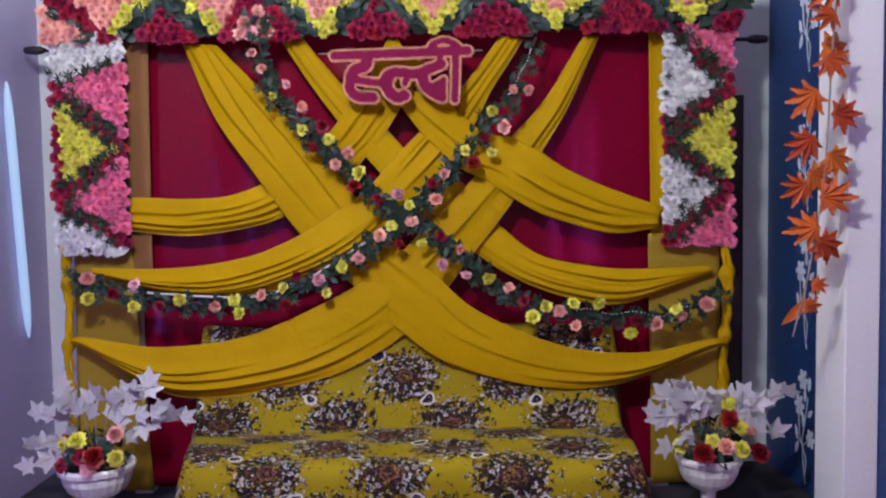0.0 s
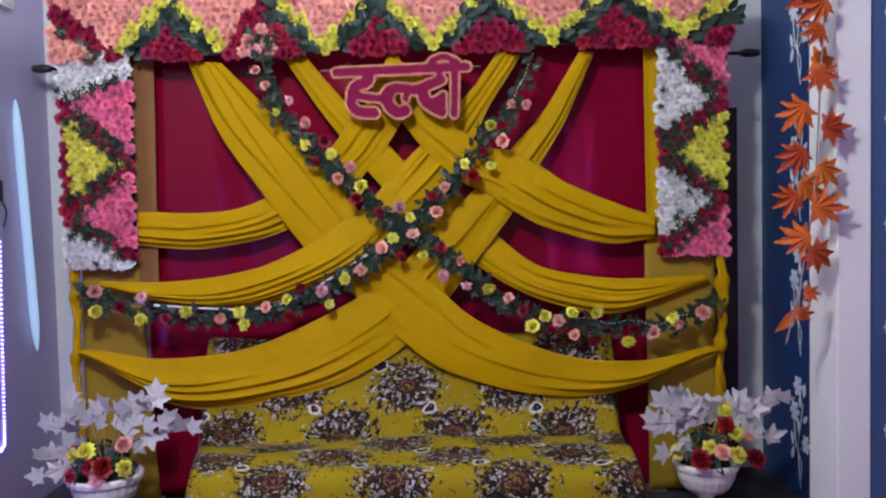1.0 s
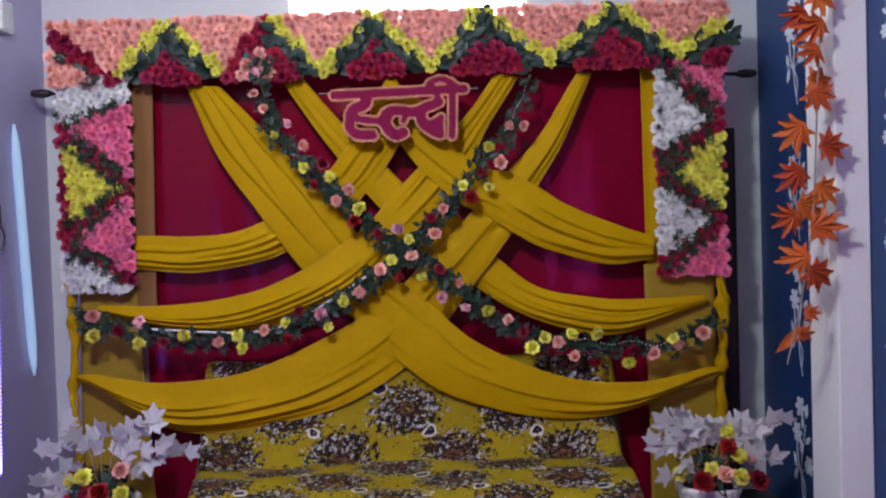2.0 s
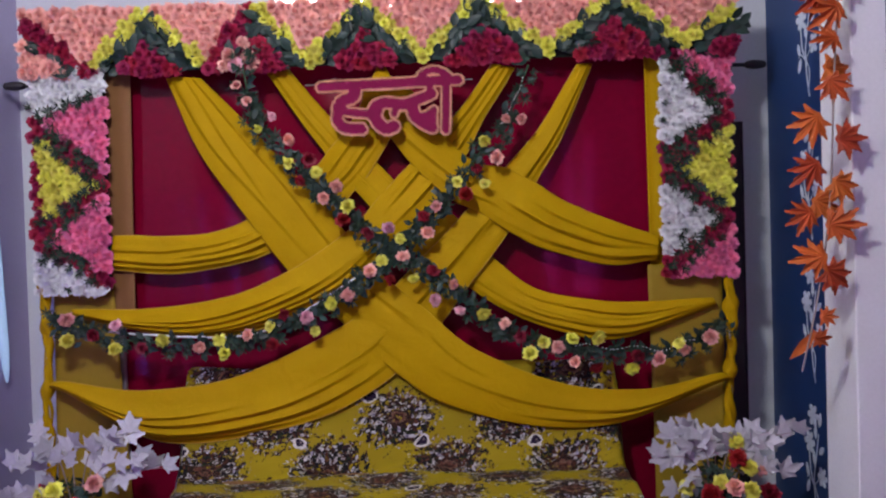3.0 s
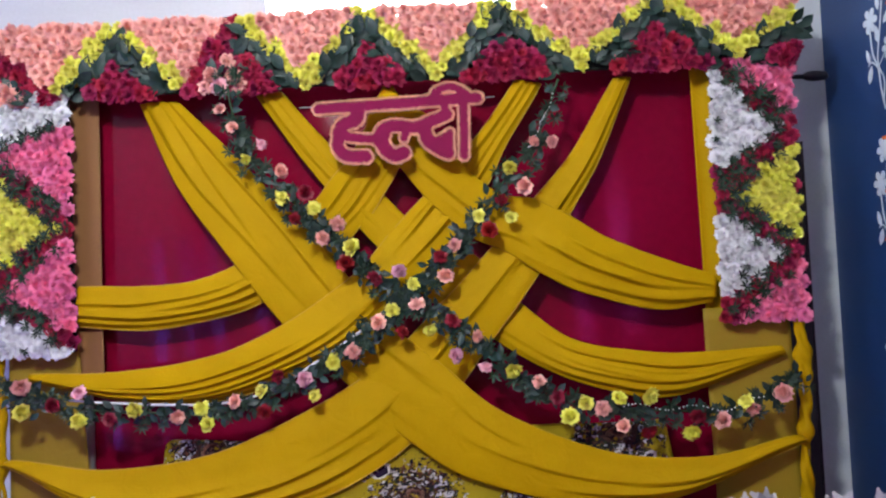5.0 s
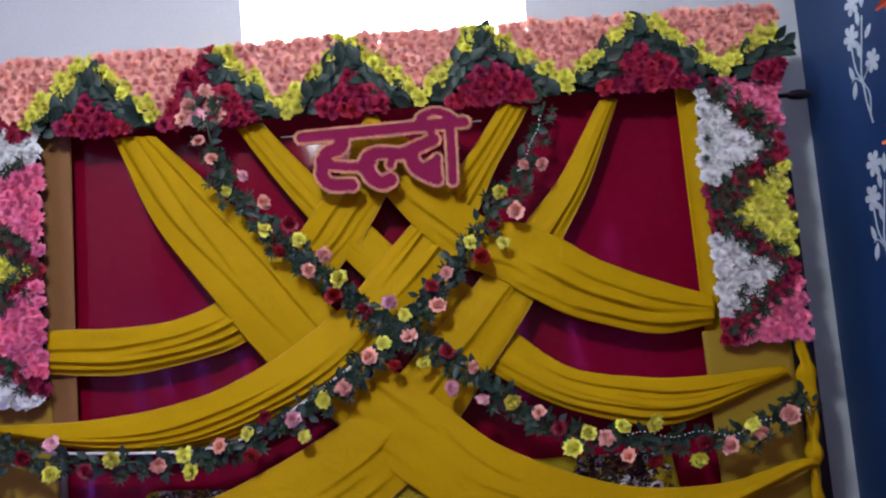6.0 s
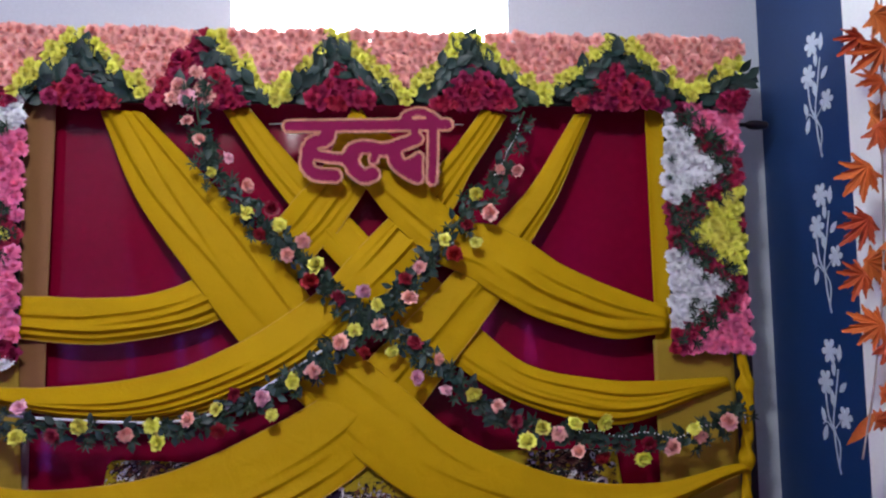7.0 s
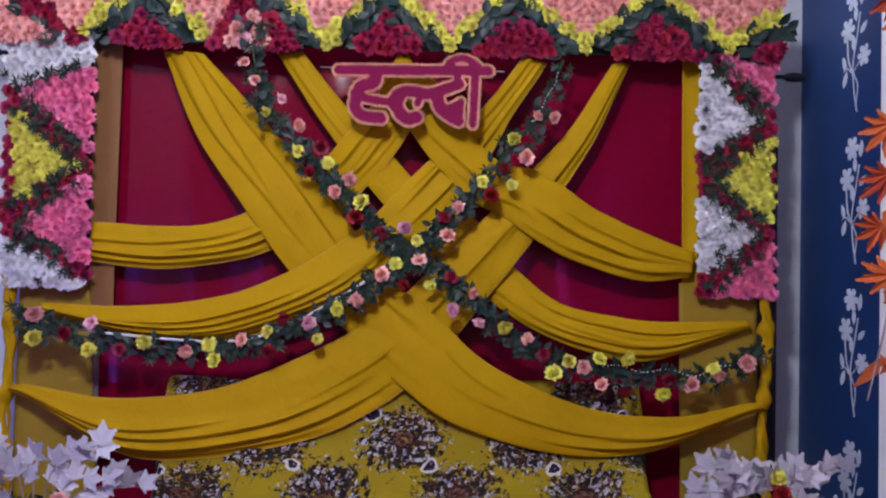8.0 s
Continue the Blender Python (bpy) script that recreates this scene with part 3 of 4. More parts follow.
ob = part("backdrop_sheet", sheet, MAROON, smooth=True)
ob.modifiers.new("thickness", "SOLIDIFY").thickness = -0.003
tagged(ob, "shiny maroon satin sheet stretched as backdrop with a crease", "backdrop cloth")

# steel frame that carries it all
frame_ob = thing("backdrop_frame", (-0.25, 4.645, 0), "steel pipe frame carrying the backdrop", "frame")
for x in (-1.45, 1.45):
    part("post", tube(bmesh.new(), [(x, 0, 0), (x, 0, 2.72)], 0.019, 14), METAL, frame_ob, smooth=True)
    part("foot", boxed((x - 0.05, -0.05, 0), (x + 0.05, 0.05, 0.012), 0.003), METAL, frame_ob)
for z in (2.60, 2.72):
    part("crossbar", tube(bmesh.new(), [(-1.85, -0.04, z), (1.82, -0.04, z)], 0.016, 12), METAL, frame_ob, smooth=True)


def hanging(name, lo_x, hi_x, z0, z1, y, mat, label, ripples, flare=0.0):
    """A narrow length of cloth hung upright, with soft vertical ripples."""
    bm, n, k = bmesh.new(), 16, 24
    g = [[bm.verts.new((lo_x + (hi_x - lo_x + flare * (1 - j / k)) * i / n + 0.008 * math.sin(3 * j / k + lo_x), y + 0.008 * math.sin(ripples * i / n * 6.28 + 0.8 * j / k), z0 + (z1 - z0) * j / k))
          for j in range(k + 1)] for i in range(n + 1)]
    for i in range(n):
        for j in range(k):
            bm.faces.new((g[i][j], g[i + 1][j], g[i + 1][j + 1], g[i][j + 1]))
    ob = part(name, bm, mat, smooth=True)
    ob.modifiers.new("thickness", "SOLIDIFY").thickness = -0.004
    return tagged(ob, label, "side cloth", "cloth strips beside the backdrop")


hanging("side_cloth", -1.74, -1.595, 1.19, 2.58, 4.60, OCHRE, "brown-ochre cloth strip hung beside the maroon sheet", 0.8)
hanging("side_cloth", 1.15, 1.26, 0.02, 2.58, 4.60, YELLOW, "mustard cloth strip hung beside the maroon sheet", 0.7)
hanging("side_cloth", -2.04, -1.72, 0.02, 1.42, 4.585, YELLOW_BACK, "mustard cloth stretched below the flower screen", 0.4, 0.09)
hanging("side_cloth", 1.14, 1.53, 0.02, 1.42, 4.582, YELLOW_BACK, "olive-mustard cloth stretched below the flower screen", 0.4)


def twisted(x, label):
    """A pole wrapped in twisted cloth with knots."""
    ob = thing("wrapped_pole", (x, 4.53, 0), label, "pole", "wrapped poles")
    part("pole", tube(bmesh.new(), [(0, 0.0, 0), (0, 0.0, 1.5)], 0.007, 10), METAL, ob, smooth=True)
    bm, rings, sides = bmesh.new(), 90, 20
    g = []
    for k in range(rings + 1):
        z = 0.01 + 1.40 * k / rings
        knot = sum(math.exp(-((z - c) / 0.035) ** 2) for c in (0.86, 1.20))
        pinch = sum(math.exp(-((z - c) / 0.02) ** 2) for c in (0.80, 0.92, 1.14, 1.26))
        row = []
        for j in range(sides):
            a = 2 * math.pi * j / sides
            r = 0.024 + 0.006 * math.sin(3 * (a + 14 * z)) + 0.005 * math.sin(2 * a - 9 * z) + 0.013 * knot - 0.005 * pinch + 0.003 * math.sin(23 * z)
            row.append(bm.verts.new((r * math.cos(a) + 0.01 * math.sin(7 * z), r * math.sin(a) * 0.9, z)))
        g.append(row)
    for a, b in zip(g, g[1:]):
        for j in range(sides):
            bm.faces.new((a[j], a[(j + 1) % sides], b[(j + 1) % sides], b[j]))
    bm.faces.new(g[-1])
    part("wrap", bm, YELLOW, ob, smooth=True)


twisted(-2.055, "pole wrapped in twisted and knotted mustard cloth")
twisted(1.545, "pole wrapped in twisted mustard cloth")


def drape(label, upper, lower, depth, seed, tucks, slack=0.5):
    """A length of cloth hung between two edges, woven past the others at the given depths. Each tuck runs along the cloth from
    one place across its width to another, between two places along its length, proud above and falling away below."""
    rng = random.Random(seed)
    nu, nv = 140, 64
    u, l = spline(upper, nu), spline(lower, nu)
    d = spline([(k, q) for k, q in enumerate(depth)], nu)[:, 1]
    waves = [(rng.uniform(1.5, 3.2), rng.uniform(0, 6.3), rng.uniform(-2.0, 2.0), rng.uniform(0.4, 0.8)) for _ in range(3)]
    faint = [(v0, v0 + rng.uniform(-0.15, 0.15), a0, a0 + rng.uniform(0.15, 0.4), rng.uniform(0.15, 0.4)) for v0, a0 in ((rng.uniform(0.08, 0.92), rng.uniform(-0.1, 0.9)) for _ in range(6))]
    bm, g = bmesh.new(), []
    for i in range(nu + 1):
        s = i / nu
        wide = np.linalg.norm(u[i] - l[i])
        here = []
        for v0, v1, a, b, strong in (*tucks, *faint):
            if a - 0.001 <= s <= b + 0.001:
                f = (s - a) / (b - a)
                fade = (1 if a <= 0 else min(1, f / 0.35)) * (1 if b >= 1 else min(1, (1 - f) / 0.35))
                here.append((v0 + (v1 - v0) * f + 0.012 * math.sin(11 * s + 9 * v0), strong * fade * fade * (3 - 2 * fade)))
        row = []
        for j in range(nv + 1):
            v = j / nv
            lift = slack * 0.006 * sum(am * math.sin(fr * 3.14 * v + ph + drift * s * 2.2) for fr, ph, drift, am in waves)
            for at, strong in here:
                q = (v - at) * wide
                lift += strong * min(0.024, 0.095 * wide) * (math.exp(q / 0.055) if q < 0 else 1.6 * math.exp(-((q / 0.011) ** 2)) - 0.6 * math.exp(-q / 0.040))
            crimp = noise.noise(Vector((7 * s, 4 * v, seed)))
            y = 4.570 - 0.80 * d[i] - 0.016 * math.sin(math.pi * v) ** 0.7 - lift - 0.005 * crimp
            p = u[i] * (1 - v) + l[i] * v
            p = p + 0.005 * np.array((noise.noise(Vector((11 * s, v, seed + 9))), noise.noise(Vector((11 * s, v, seed + 31)))))
            row.append(bm.verts.new((p[0], y, p[1])))
        g.append(row)
    edges = [[r[j].co.copy() for r in g] for j in (0, nv)]
    for i in range(nu):
        for j in range(nv):
            bm.faces.new((g[i][j], g[i + 1][j], g[i + 1][j + 1], g[i][j + 1]))
    ob = thing("drape", (0, 0, 0), label, "drape", "crossed drapes on the backdrop")
    part("cloth", bm, YELLOW, ob, smooth=True).modifiers.new("thickness", "SOLIDIFY").thickness = 0.003
    for line in edges:
        part("hem", tube(bmesh.new(), line, 0.0026, 6), HEM, ob, "paler stitched hem", True)
    return ob


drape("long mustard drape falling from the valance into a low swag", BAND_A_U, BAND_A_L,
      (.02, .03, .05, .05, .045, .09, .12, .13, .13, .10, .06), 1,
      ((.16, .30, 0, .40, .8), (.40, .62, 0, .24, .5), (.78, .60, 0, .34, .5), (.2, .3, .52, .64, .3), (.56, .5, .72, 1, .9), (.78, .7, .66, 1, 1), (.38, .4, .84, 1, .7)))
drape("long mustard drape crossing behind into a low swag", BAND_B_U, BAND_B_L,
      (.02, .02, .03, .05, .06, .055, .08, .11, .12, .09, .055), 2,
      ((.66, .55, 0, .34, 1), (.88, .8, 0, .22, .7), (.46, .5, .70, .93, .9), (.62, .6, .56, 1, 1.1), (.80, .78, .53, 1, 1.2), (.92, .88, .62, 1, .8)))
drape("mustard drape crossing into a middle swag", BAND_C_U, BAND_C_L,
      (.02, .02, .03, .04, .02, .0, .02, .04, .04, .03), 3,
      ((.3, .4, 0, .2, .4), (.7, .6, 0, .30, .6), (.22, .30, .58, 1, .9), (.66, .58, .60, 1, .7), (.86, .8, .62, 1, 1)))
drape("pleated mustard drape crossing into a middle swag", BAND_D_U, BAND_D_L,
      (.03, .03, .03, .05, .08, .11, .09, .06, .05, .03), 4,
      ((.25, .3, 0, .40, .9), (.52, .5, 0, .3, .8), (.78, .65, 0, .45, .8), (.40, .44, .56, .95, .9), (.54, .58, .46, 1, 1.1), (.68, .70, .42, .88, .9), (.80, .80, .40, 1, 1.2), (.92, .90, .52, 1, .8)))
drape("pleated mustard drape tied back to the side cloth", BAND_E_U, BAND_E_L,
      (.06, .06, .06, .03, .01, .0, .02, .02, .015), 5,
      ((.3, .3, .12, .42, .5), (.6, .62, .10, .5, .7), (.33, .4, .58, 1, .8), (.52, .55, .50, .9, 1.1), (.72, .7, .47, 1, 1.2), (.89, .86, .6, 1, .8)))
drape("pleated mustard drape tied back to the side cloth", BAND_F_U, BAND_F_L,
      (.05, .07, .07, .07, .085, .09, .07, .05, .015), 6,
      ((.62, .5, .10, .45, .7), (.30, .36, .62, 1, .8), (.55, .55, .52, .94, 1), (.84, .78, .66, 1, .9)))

# ---- silk flowers ----
BLOSSOM = {c: [carnation_mesh("blossom", PETALS[c], 10 + k) for k in range(4)] for c in ("peach", "yellow", "crimson", "pink", "white")}
ROSE = {c: [rose_mesh("rose", PETALS[c], 40 + k) for k in range(4)] for c in ("red", "rose", "lilac", "yellow", "crimson")}
for c in ROSE:
    ROSE[c] += [carnation_mesh("rose", PETALS[c], 60 + k, 0.042) for k in range(3)]


def sprig_mesh(seed, mat=FERN, blades=9, size=0.045):
    """A small spiky rosette of narrow leaves."""
    rng, bm = random.Random(seed), bmesh.new()
    for k in range(blades):
        a = 2 * math.pi * k / blades + rng.uniform(-0.2, 0.2)
        m = Matrix.Rotation(a, 4, "Z") @ Matrix.Rotation(-rng.uniform(0.1, 0.9), 4, "Y")
        leaf_into(bm, m, size * rng.uniform(0.8, 1.2), size * 0.24, 0.2, 0.1)
    bmesh.ops.remove_doubles(bm, verts=bm.verts, dist=0.0005)
    return link_mesh("sprig", bm, mat)


def leaf_mesh(seed, length, width, mat=FOLIAGE):
    rng, bm = random.Random(seed), bmesh.new()
    leaf_into(bm, Matrix(), length, width, rng.uniform(0.1, 0.25), rng.uniform(0.05, 0.35))
    return link_mesh("leaf", bm, mat, True)


SPRIG = [sprig_mesh(70 + k) for k in range(4)]
LEAF = [leaf_mesh(80 + k, 0.085, 0.052) for k in range(4)]
LEAF_SMALL = [leaf_mesh(90 + k, 0.05, 0.028) for k in range(4)]


def inside(p, tri):
    """How deep p lies in a triangle, in metres; negative outside."""
    worst = 9
    (ax, az), (bx, bz), (cx, cz) = tri
    turn = 1 if (bx - ax) * (cz - az) - (bz - az) * (cx - ax) > 0 else -1
    for (x0, z0), (x1, z1) in ((tri[0], tri[1]), (tri[1], tri[2]), (tri[2], tri[0])):
        worst = min(worst, turn * ((x1 - x0) * (p[1] - z0) - (z1 - z0) * (p[0] - x0)) / math.hypot(x1 - x0, z1 - z0))
    return worst


def flower_at(parent, colour, x, y, z, rng, scale=1.0):
    names = {"peach": "peach_blossom", "yellow": "yellow_blossom", "crimson": "crimson_blossom", "pink": "pink_blossom", "white": "white_blossom"}
    m = toward((x, y + rng.uniform(-0.012, 0.012), z), facing(rng, 0.45), rng.uniform(0, 6.3), scale * rng.uniform(0.88, 1.14))
    placed(names[colour], rng.choice(BLOSSOM[colour]), Matrix.Translation(-parent.location) @ m, parent)


def sprig_at(parent, x, y, z, rng, scale=1.0):
    m = toward((x, y, z), facing(rng, 0.5), rng.uniform(0, 6.3), scale * rng.uniform(0.8, 1.2))
    placed("sprig", rng.choice(SPRIG), Matrix.Translation(-parent.location) @ m, parent)


def leaf_at(parent, x, y, z, angle, rng, meshes=None, scale=1.0):
    """A leaf whose tip points at angle in the backdrop's plane, a little out of it."""
    m = Matrix.Translation((x, y, z)) @ Matrix.Rotation(math.pi / 2, 4, "X") @ Matrix.Rotation(angle, 4, "Z") @ Matrix.Rotation(rng.uniform(-0.5, 0.1), 4, "Y") @ Matrix.Rotation(rng.uniform(-0.6, 0.6), 4, "X") @ Matrix.Scale(scale * rng.uniform(0.8, 1.2), 4)
    placed("leaf", rng.choice(meshes or LEAF), Matrix.Translation(-parent.location) @ m, parent)


def flower_panel(x0, x1, z0, z1, triangles, edge_x, label, seed):
    """An upright board packed with silk blossoms in triangles, with sprigs and dark blossoms between."""
    rng = random.Random(seed)
    ob = thing("flower_screen", ((x0 + x1) / 2, 4.545, z0), label, "flower screen", "flower screens beside the backdrop")
    w = (x1 - x0) / 2
    part("board", boxed((-w + 0.015, -0.012, 0.01), (w - 0.015, 0.012, z1 - z0 - 0.01), 0.004), BOARD, ob)
    step, row = 0.042, 0
    z = z0 + 0.02
    while z < z1 - 0.005:
        x = x0 + 0.018 + (row % 2) * step / 2
        while x < x1 - 0.008:
            p = (x + rng.uniform(-0.008, 0.008), z + rng.uniform(-0.008, 0.008))
            best = max(((inside(p, tri), c) for c, tri in triangles), key=lambda q: q[0])
            if best[0] > -0.018:
                flower_at(ob, best[1], p[0], 4.512, p[1], rng)
                if best[1] == "white" and rng.random() < 0.08:
                    sprig_at(ob, p[0], 4.484, p[1], rng, 0.7)
            else:
                flower_at(ob, "crimson", p[0], 4.518, p[1], rng, 0.95)
                if abs(p[0] - edge_x) > 0.045 and rng.random() < 0.5:
                    sprig_at(ob, p[0] + rng.uniform(-0.01, 0.01), 4.492, p[1], rng, 0.85)
            x += step
        row += 1
        z += step * 0.87
    # spiky sprigs set along the sides of the triangles
    for _, tri in triangles:
        for a, b in ((tri[0], tri[1]), (tri[1], tri[2]), (tri[2], tri[0])):
            n = max(1, round(math.hypot(b[0] - a[0], b[1] - a[1]) / 0.055))
            for k in range(n + 1):
                x, z = a[0] + (b[0] - a[0]) * k / n, a[1] + (b[1] - a[1]) * k / n
                out = Vector((x - sum(q[0] for q in tri) / 3, z - sum(q[1] for q in tri) / 3)).normalized()
                x, z = x + 0.02 * out.x, z + 0.02 * out.y
                if any(other is not tri and inside((x, z), other) > -0.006 for _, other in triangles):
                    continue
                if x0 + 0.05 < x < x1 - 0.05 and z0 + 0.04 < z < z1 - 0.04:
                    sprig_at(ob, x, 4.487, z, rng, 0.82)
    return ob


flower_panel(-2.09, -1.69, 1.36, 2.54, (
    ("white", ((-2.11, 2.56), (-1.67, 2.56), (-2.11, 2.27))), ("white", ((-1.67, 2.56), (-1.67, 2.44), (-2.11, 2.27))),
    ("pink", ((-1.67, 2.40), (-1.67, 1.98), (-1.98, 2.26))), ("yellow", ((-2.03, 2.14), (-1.78, 1.93), (-2.03, 1.76))),
    ("pink", ((-1.67, 1.88), (-1.67, 1.47), (-1.98, 1.63))), ("white", ((-2.10, 1.60), (-2.10, 1.34), (-1.68, 1.34)))), -2.07,
    "board of white, pink and yellow silk blossoms in triangles", 11)
flower_panel(1.20, 1.58, 1.36, 2.54, (
    ("pink", ((1.27, 2.56), (1.60, 2.56), (1.60, 2.24))), ("white", ((1.18, 2.49), (1.18, 2.04), (1.47, 2.22))),
    ("yellow", ((1.54, 2.11), (1.54, 1.73), (1.30, 1.93))), ("white", ((1.18, 1.88), (1.18, 1.44), (1.47, 1.66))),
    ("pink", ((1.24, 1.34), (1.57, 1.34), (1.57, 1.60)))), 1.57,
    "board of white, pink and yellow silk blossoms edged with sprigs", 12)

# the valance along the top
ZIG = [(-2.12, 2.81), (-1.74, 2.53), (-1.46, 2.79), (-1.16, 2.52), (-0.91, 2.82), (-0.61, 2.51), (-0.33, 2.80), (-0.02, 2.51), (0.26, 2.82), (0.63, 2.53), (0.97, 2.81), (1.32, 2.55), (1.62, 2.73)]
valance = thing("flower_valance", (-0.25, 4.53, 2.5), "long valance of peach blossoms, yellow edging, leaves and crimson mounds", "flower valance")
part("board", boxed((-1.83, -0.01, 0.03), (1.83, 0.014, 0.32), 0.004), BOARD, valance)
rng = random.Random(21)
step, row, z = 0.043, 0, 2.53
while z < 2.832:
    x = -2.09 + (row % 2) * step / 2
    while x < 1.60:
        p = (x + rng.uniform(-0.009, 0.009), z + rng.uniform(-0.009, 0.009))
        seg = next(k for k in range(len(ZIG) - 1) if p[0] <= ZIG[k + 1][0])
        (ax, az), (bx, bz) = ZIG[seg], ZIG[seg + 1]
        slope = math.hypot(bx - ax, bz - az)
        over = ((bx - ax) * (p[1] - az) - (bz - az) * (p[0] - ax)) / slope
        dark_side = seg in (0, 3)
        if over > (0.035 if dark_side else 0.062):
            flower_at(valance, "peach", p[0], 4.488, p[1], rng)
        elif over > 0.0:
            if dark_side:
                flower_at(valance, "crimson", p[0], 4.49, p[1], rng)
            else:
                flower_at(valance, "yellow", p[0], 4.482, p[1], rng, 0.88)
        elif over > -0.085:
            if dark_side and over > -0.05:
                flower_at(valance, "crimson", p[0], 4.49, p[1], rng)
            else:
                a = math.atan2(bz - az, bx - ax)
                up = a if bz > az else a + math.pi
                for _ in range(2):
                    leaf_at(valance, p[0] + rng.uniform(-0.02, 0.02), 4.482 + rng.uniform(-0.015, 0.01), p[1] + rng.uniform(-0.02, 0.02), up + rng.uniform(-0.9, 0.9), rng)
        elif seg == 0:
            flower_at(valance, "peach", p[0], 4.49, p[1], rng)
        else:
            flower_at(valance, "crimson", p[0], 4.478, p[1], rng, 1.1)
        x += step
    row += 1
    z += step * 0.87
for x in (-1.46, -0.33, 0.26, 0.97):
    for da in (-0.5, 0.0, 0.5):
        leaf_at(valance, x + 0.03 * da, 4.475, 2.745, math.pi / 2 - da, rng, None, 1.15)
for x, z, colour in ((-0.95, 2.64, "rose"), (-1.02, 2.58, "rose"), (-0.93, 2.575, "rose"), (-0.99, 2.53, "lilac"), (-0.90, 2.53, "rose"), (-1.05, 2.53, "rose")):
    placed("rose", rng.choice(ROSE[colour]), Matrix.Translation(-valance.location) @ toward((x, 4.45, z), facing(rng), rng.uniform(0, 6), 0.9), valance)

valance.location.z -= 0.010
valance.rotation_euler = (0, -0.006, 0)

# ---- garlands ----


def garland(label, line, roses, seed, ribbon, beads):
    """A hanging string of silk roses and small leaves."""
    rng = random.Random(seed)
    pts = spline(line, 220)
    ob = thing("rose_garland", (pts[110][0], 4.42, pts[110][1]), label, "garland", "rose garlands")
    y = 4.432
    path = [Vector((x, y + 0.006 * math.sin(0.6 * k), z)) - ob.location for k, (x, z) in enumerate(pts)]
    part("cord", tube(bmesh.new(), path[::2], 0.006, 6), STEM, ob, smooth=True)
    for k in range(0, 220, 1):
        for _ in range(rng.choice((0, 1, 1)) if k < 45 else 2):
            x, z = pts[k]
            leaf_at(ob, x + rng.uniform(-0.035, 0.035), y - 0.012 + rng.uniform(-0.012, 0.02), z + rng.uniform(-0.04, 0.03), rng.uniform(0, 6.3), rng, LEAF_SMALL, 1.0)
    for k in range(0, 220, 3):
        x, z = pts[k]
        for _ in range(2):
            sprig_at(ob, x + rng.uniform(-0.05, 0.05), y - 0.01, z + rng.uniform(-0.06, 0.035), rng, 0.85)
    for c, x, z in roses:
        colour = {"p": "rose", "l": "lilac", "y": "yellow", "r": "red"}[c]
        bud = 0.75 if z > 2.15 else 1.0
        m = toward((x, y - 0.028, z), facing(rng, 0.9), rng.uniform(0, 6.3), bud * rng.uniform(0.70, 0.88))
        placed({"p": "salmon_rose", "l": "lilac_rose", "y": "yellow_rose", "r": "red_rose"}[c], rng.choice(ROSE[colour]), Matrix.Translation(-ob.location) @ m, ob)


    lo, hi = ribbon
    part("ribbon", tube(bmesh.new(), [q + Vector((0, -0.004, 0.030 + 0.008 * math.sin(0.35 * k))) for k, q in enumerate(path[lo:hi:3])], 0.0065, 6), WHITE_PLASTIC, ob, "white satin ribbon", True)
    lo, hi = beads
    for k in range(lo, hi, 1):
        q = path[k] + Vector((rng.uniform(-0.004, 0.004), -0.030 - rng.uniform(0, 0.01), 0.018 + 0.012 * math.sin(0.5 * k)))
        placed("pearl", PEARL, Matrix.Translation(q), ob)


bm = bmesh.new()
bmesh.ops.create_icosphere(bm, subdivisions=1, radius=0.0036)
PEARL = link_mesh("pearl", bm, POT, True)
garland("long garland of salmon, yellow and red silk roses", GAR_1, ROSES_1, 31, (118, 124), (176, 208))
garland("long garland of mixed silk roses crossing the other", GAR_2, ROSES_2, 32, (112, 196), (6, 26))

# ---- the foam word sign ----


def contour_loops(field, xs, zs):
    """Closed outlines where a field of distances crosses zero."""
    links = {}

    def cross(i, j, a, b):
        f = field[i, j] / (field[i, j] - field[a, b])
        return (xs[i] + (xs[a] - xs[i]) * f, zs[j] + (zs[b] - zs[j]) * f)

    for i in range(len(xs) - 1):
        for j in range(len(zs) - 1):
            corners = [(i, j), (i + 1, j), (i + 1, j + 1), (i, j + 1)]
            signs = [field[c] < 0 for c in corners]
            ends = []
            for k in range(4):
                a, b = corners[k], corners[(k + 1) % 4]
                if signs[k] != signs[(k + 1) % 4]:
                    key = tuple(sorted((a, b)))
                    ends.append((signs[k], key, cross(*key[0], *key[1])))
            for k in range(0, len(ends), 2):
                a, b = (ends[k], ends[k + 1]) if ends[k][0] else (ends[k + 1], ends[k])
                links[a[1]] = (b[1], a[2])
    loops = []
    while links:
        key = start = next(iter(links))
        loop = []
        while key in links:
            key, place = links.pop(key)
            loop.append(place)
        if len(loop) > 8:
            loops.append(loop)
    return loops


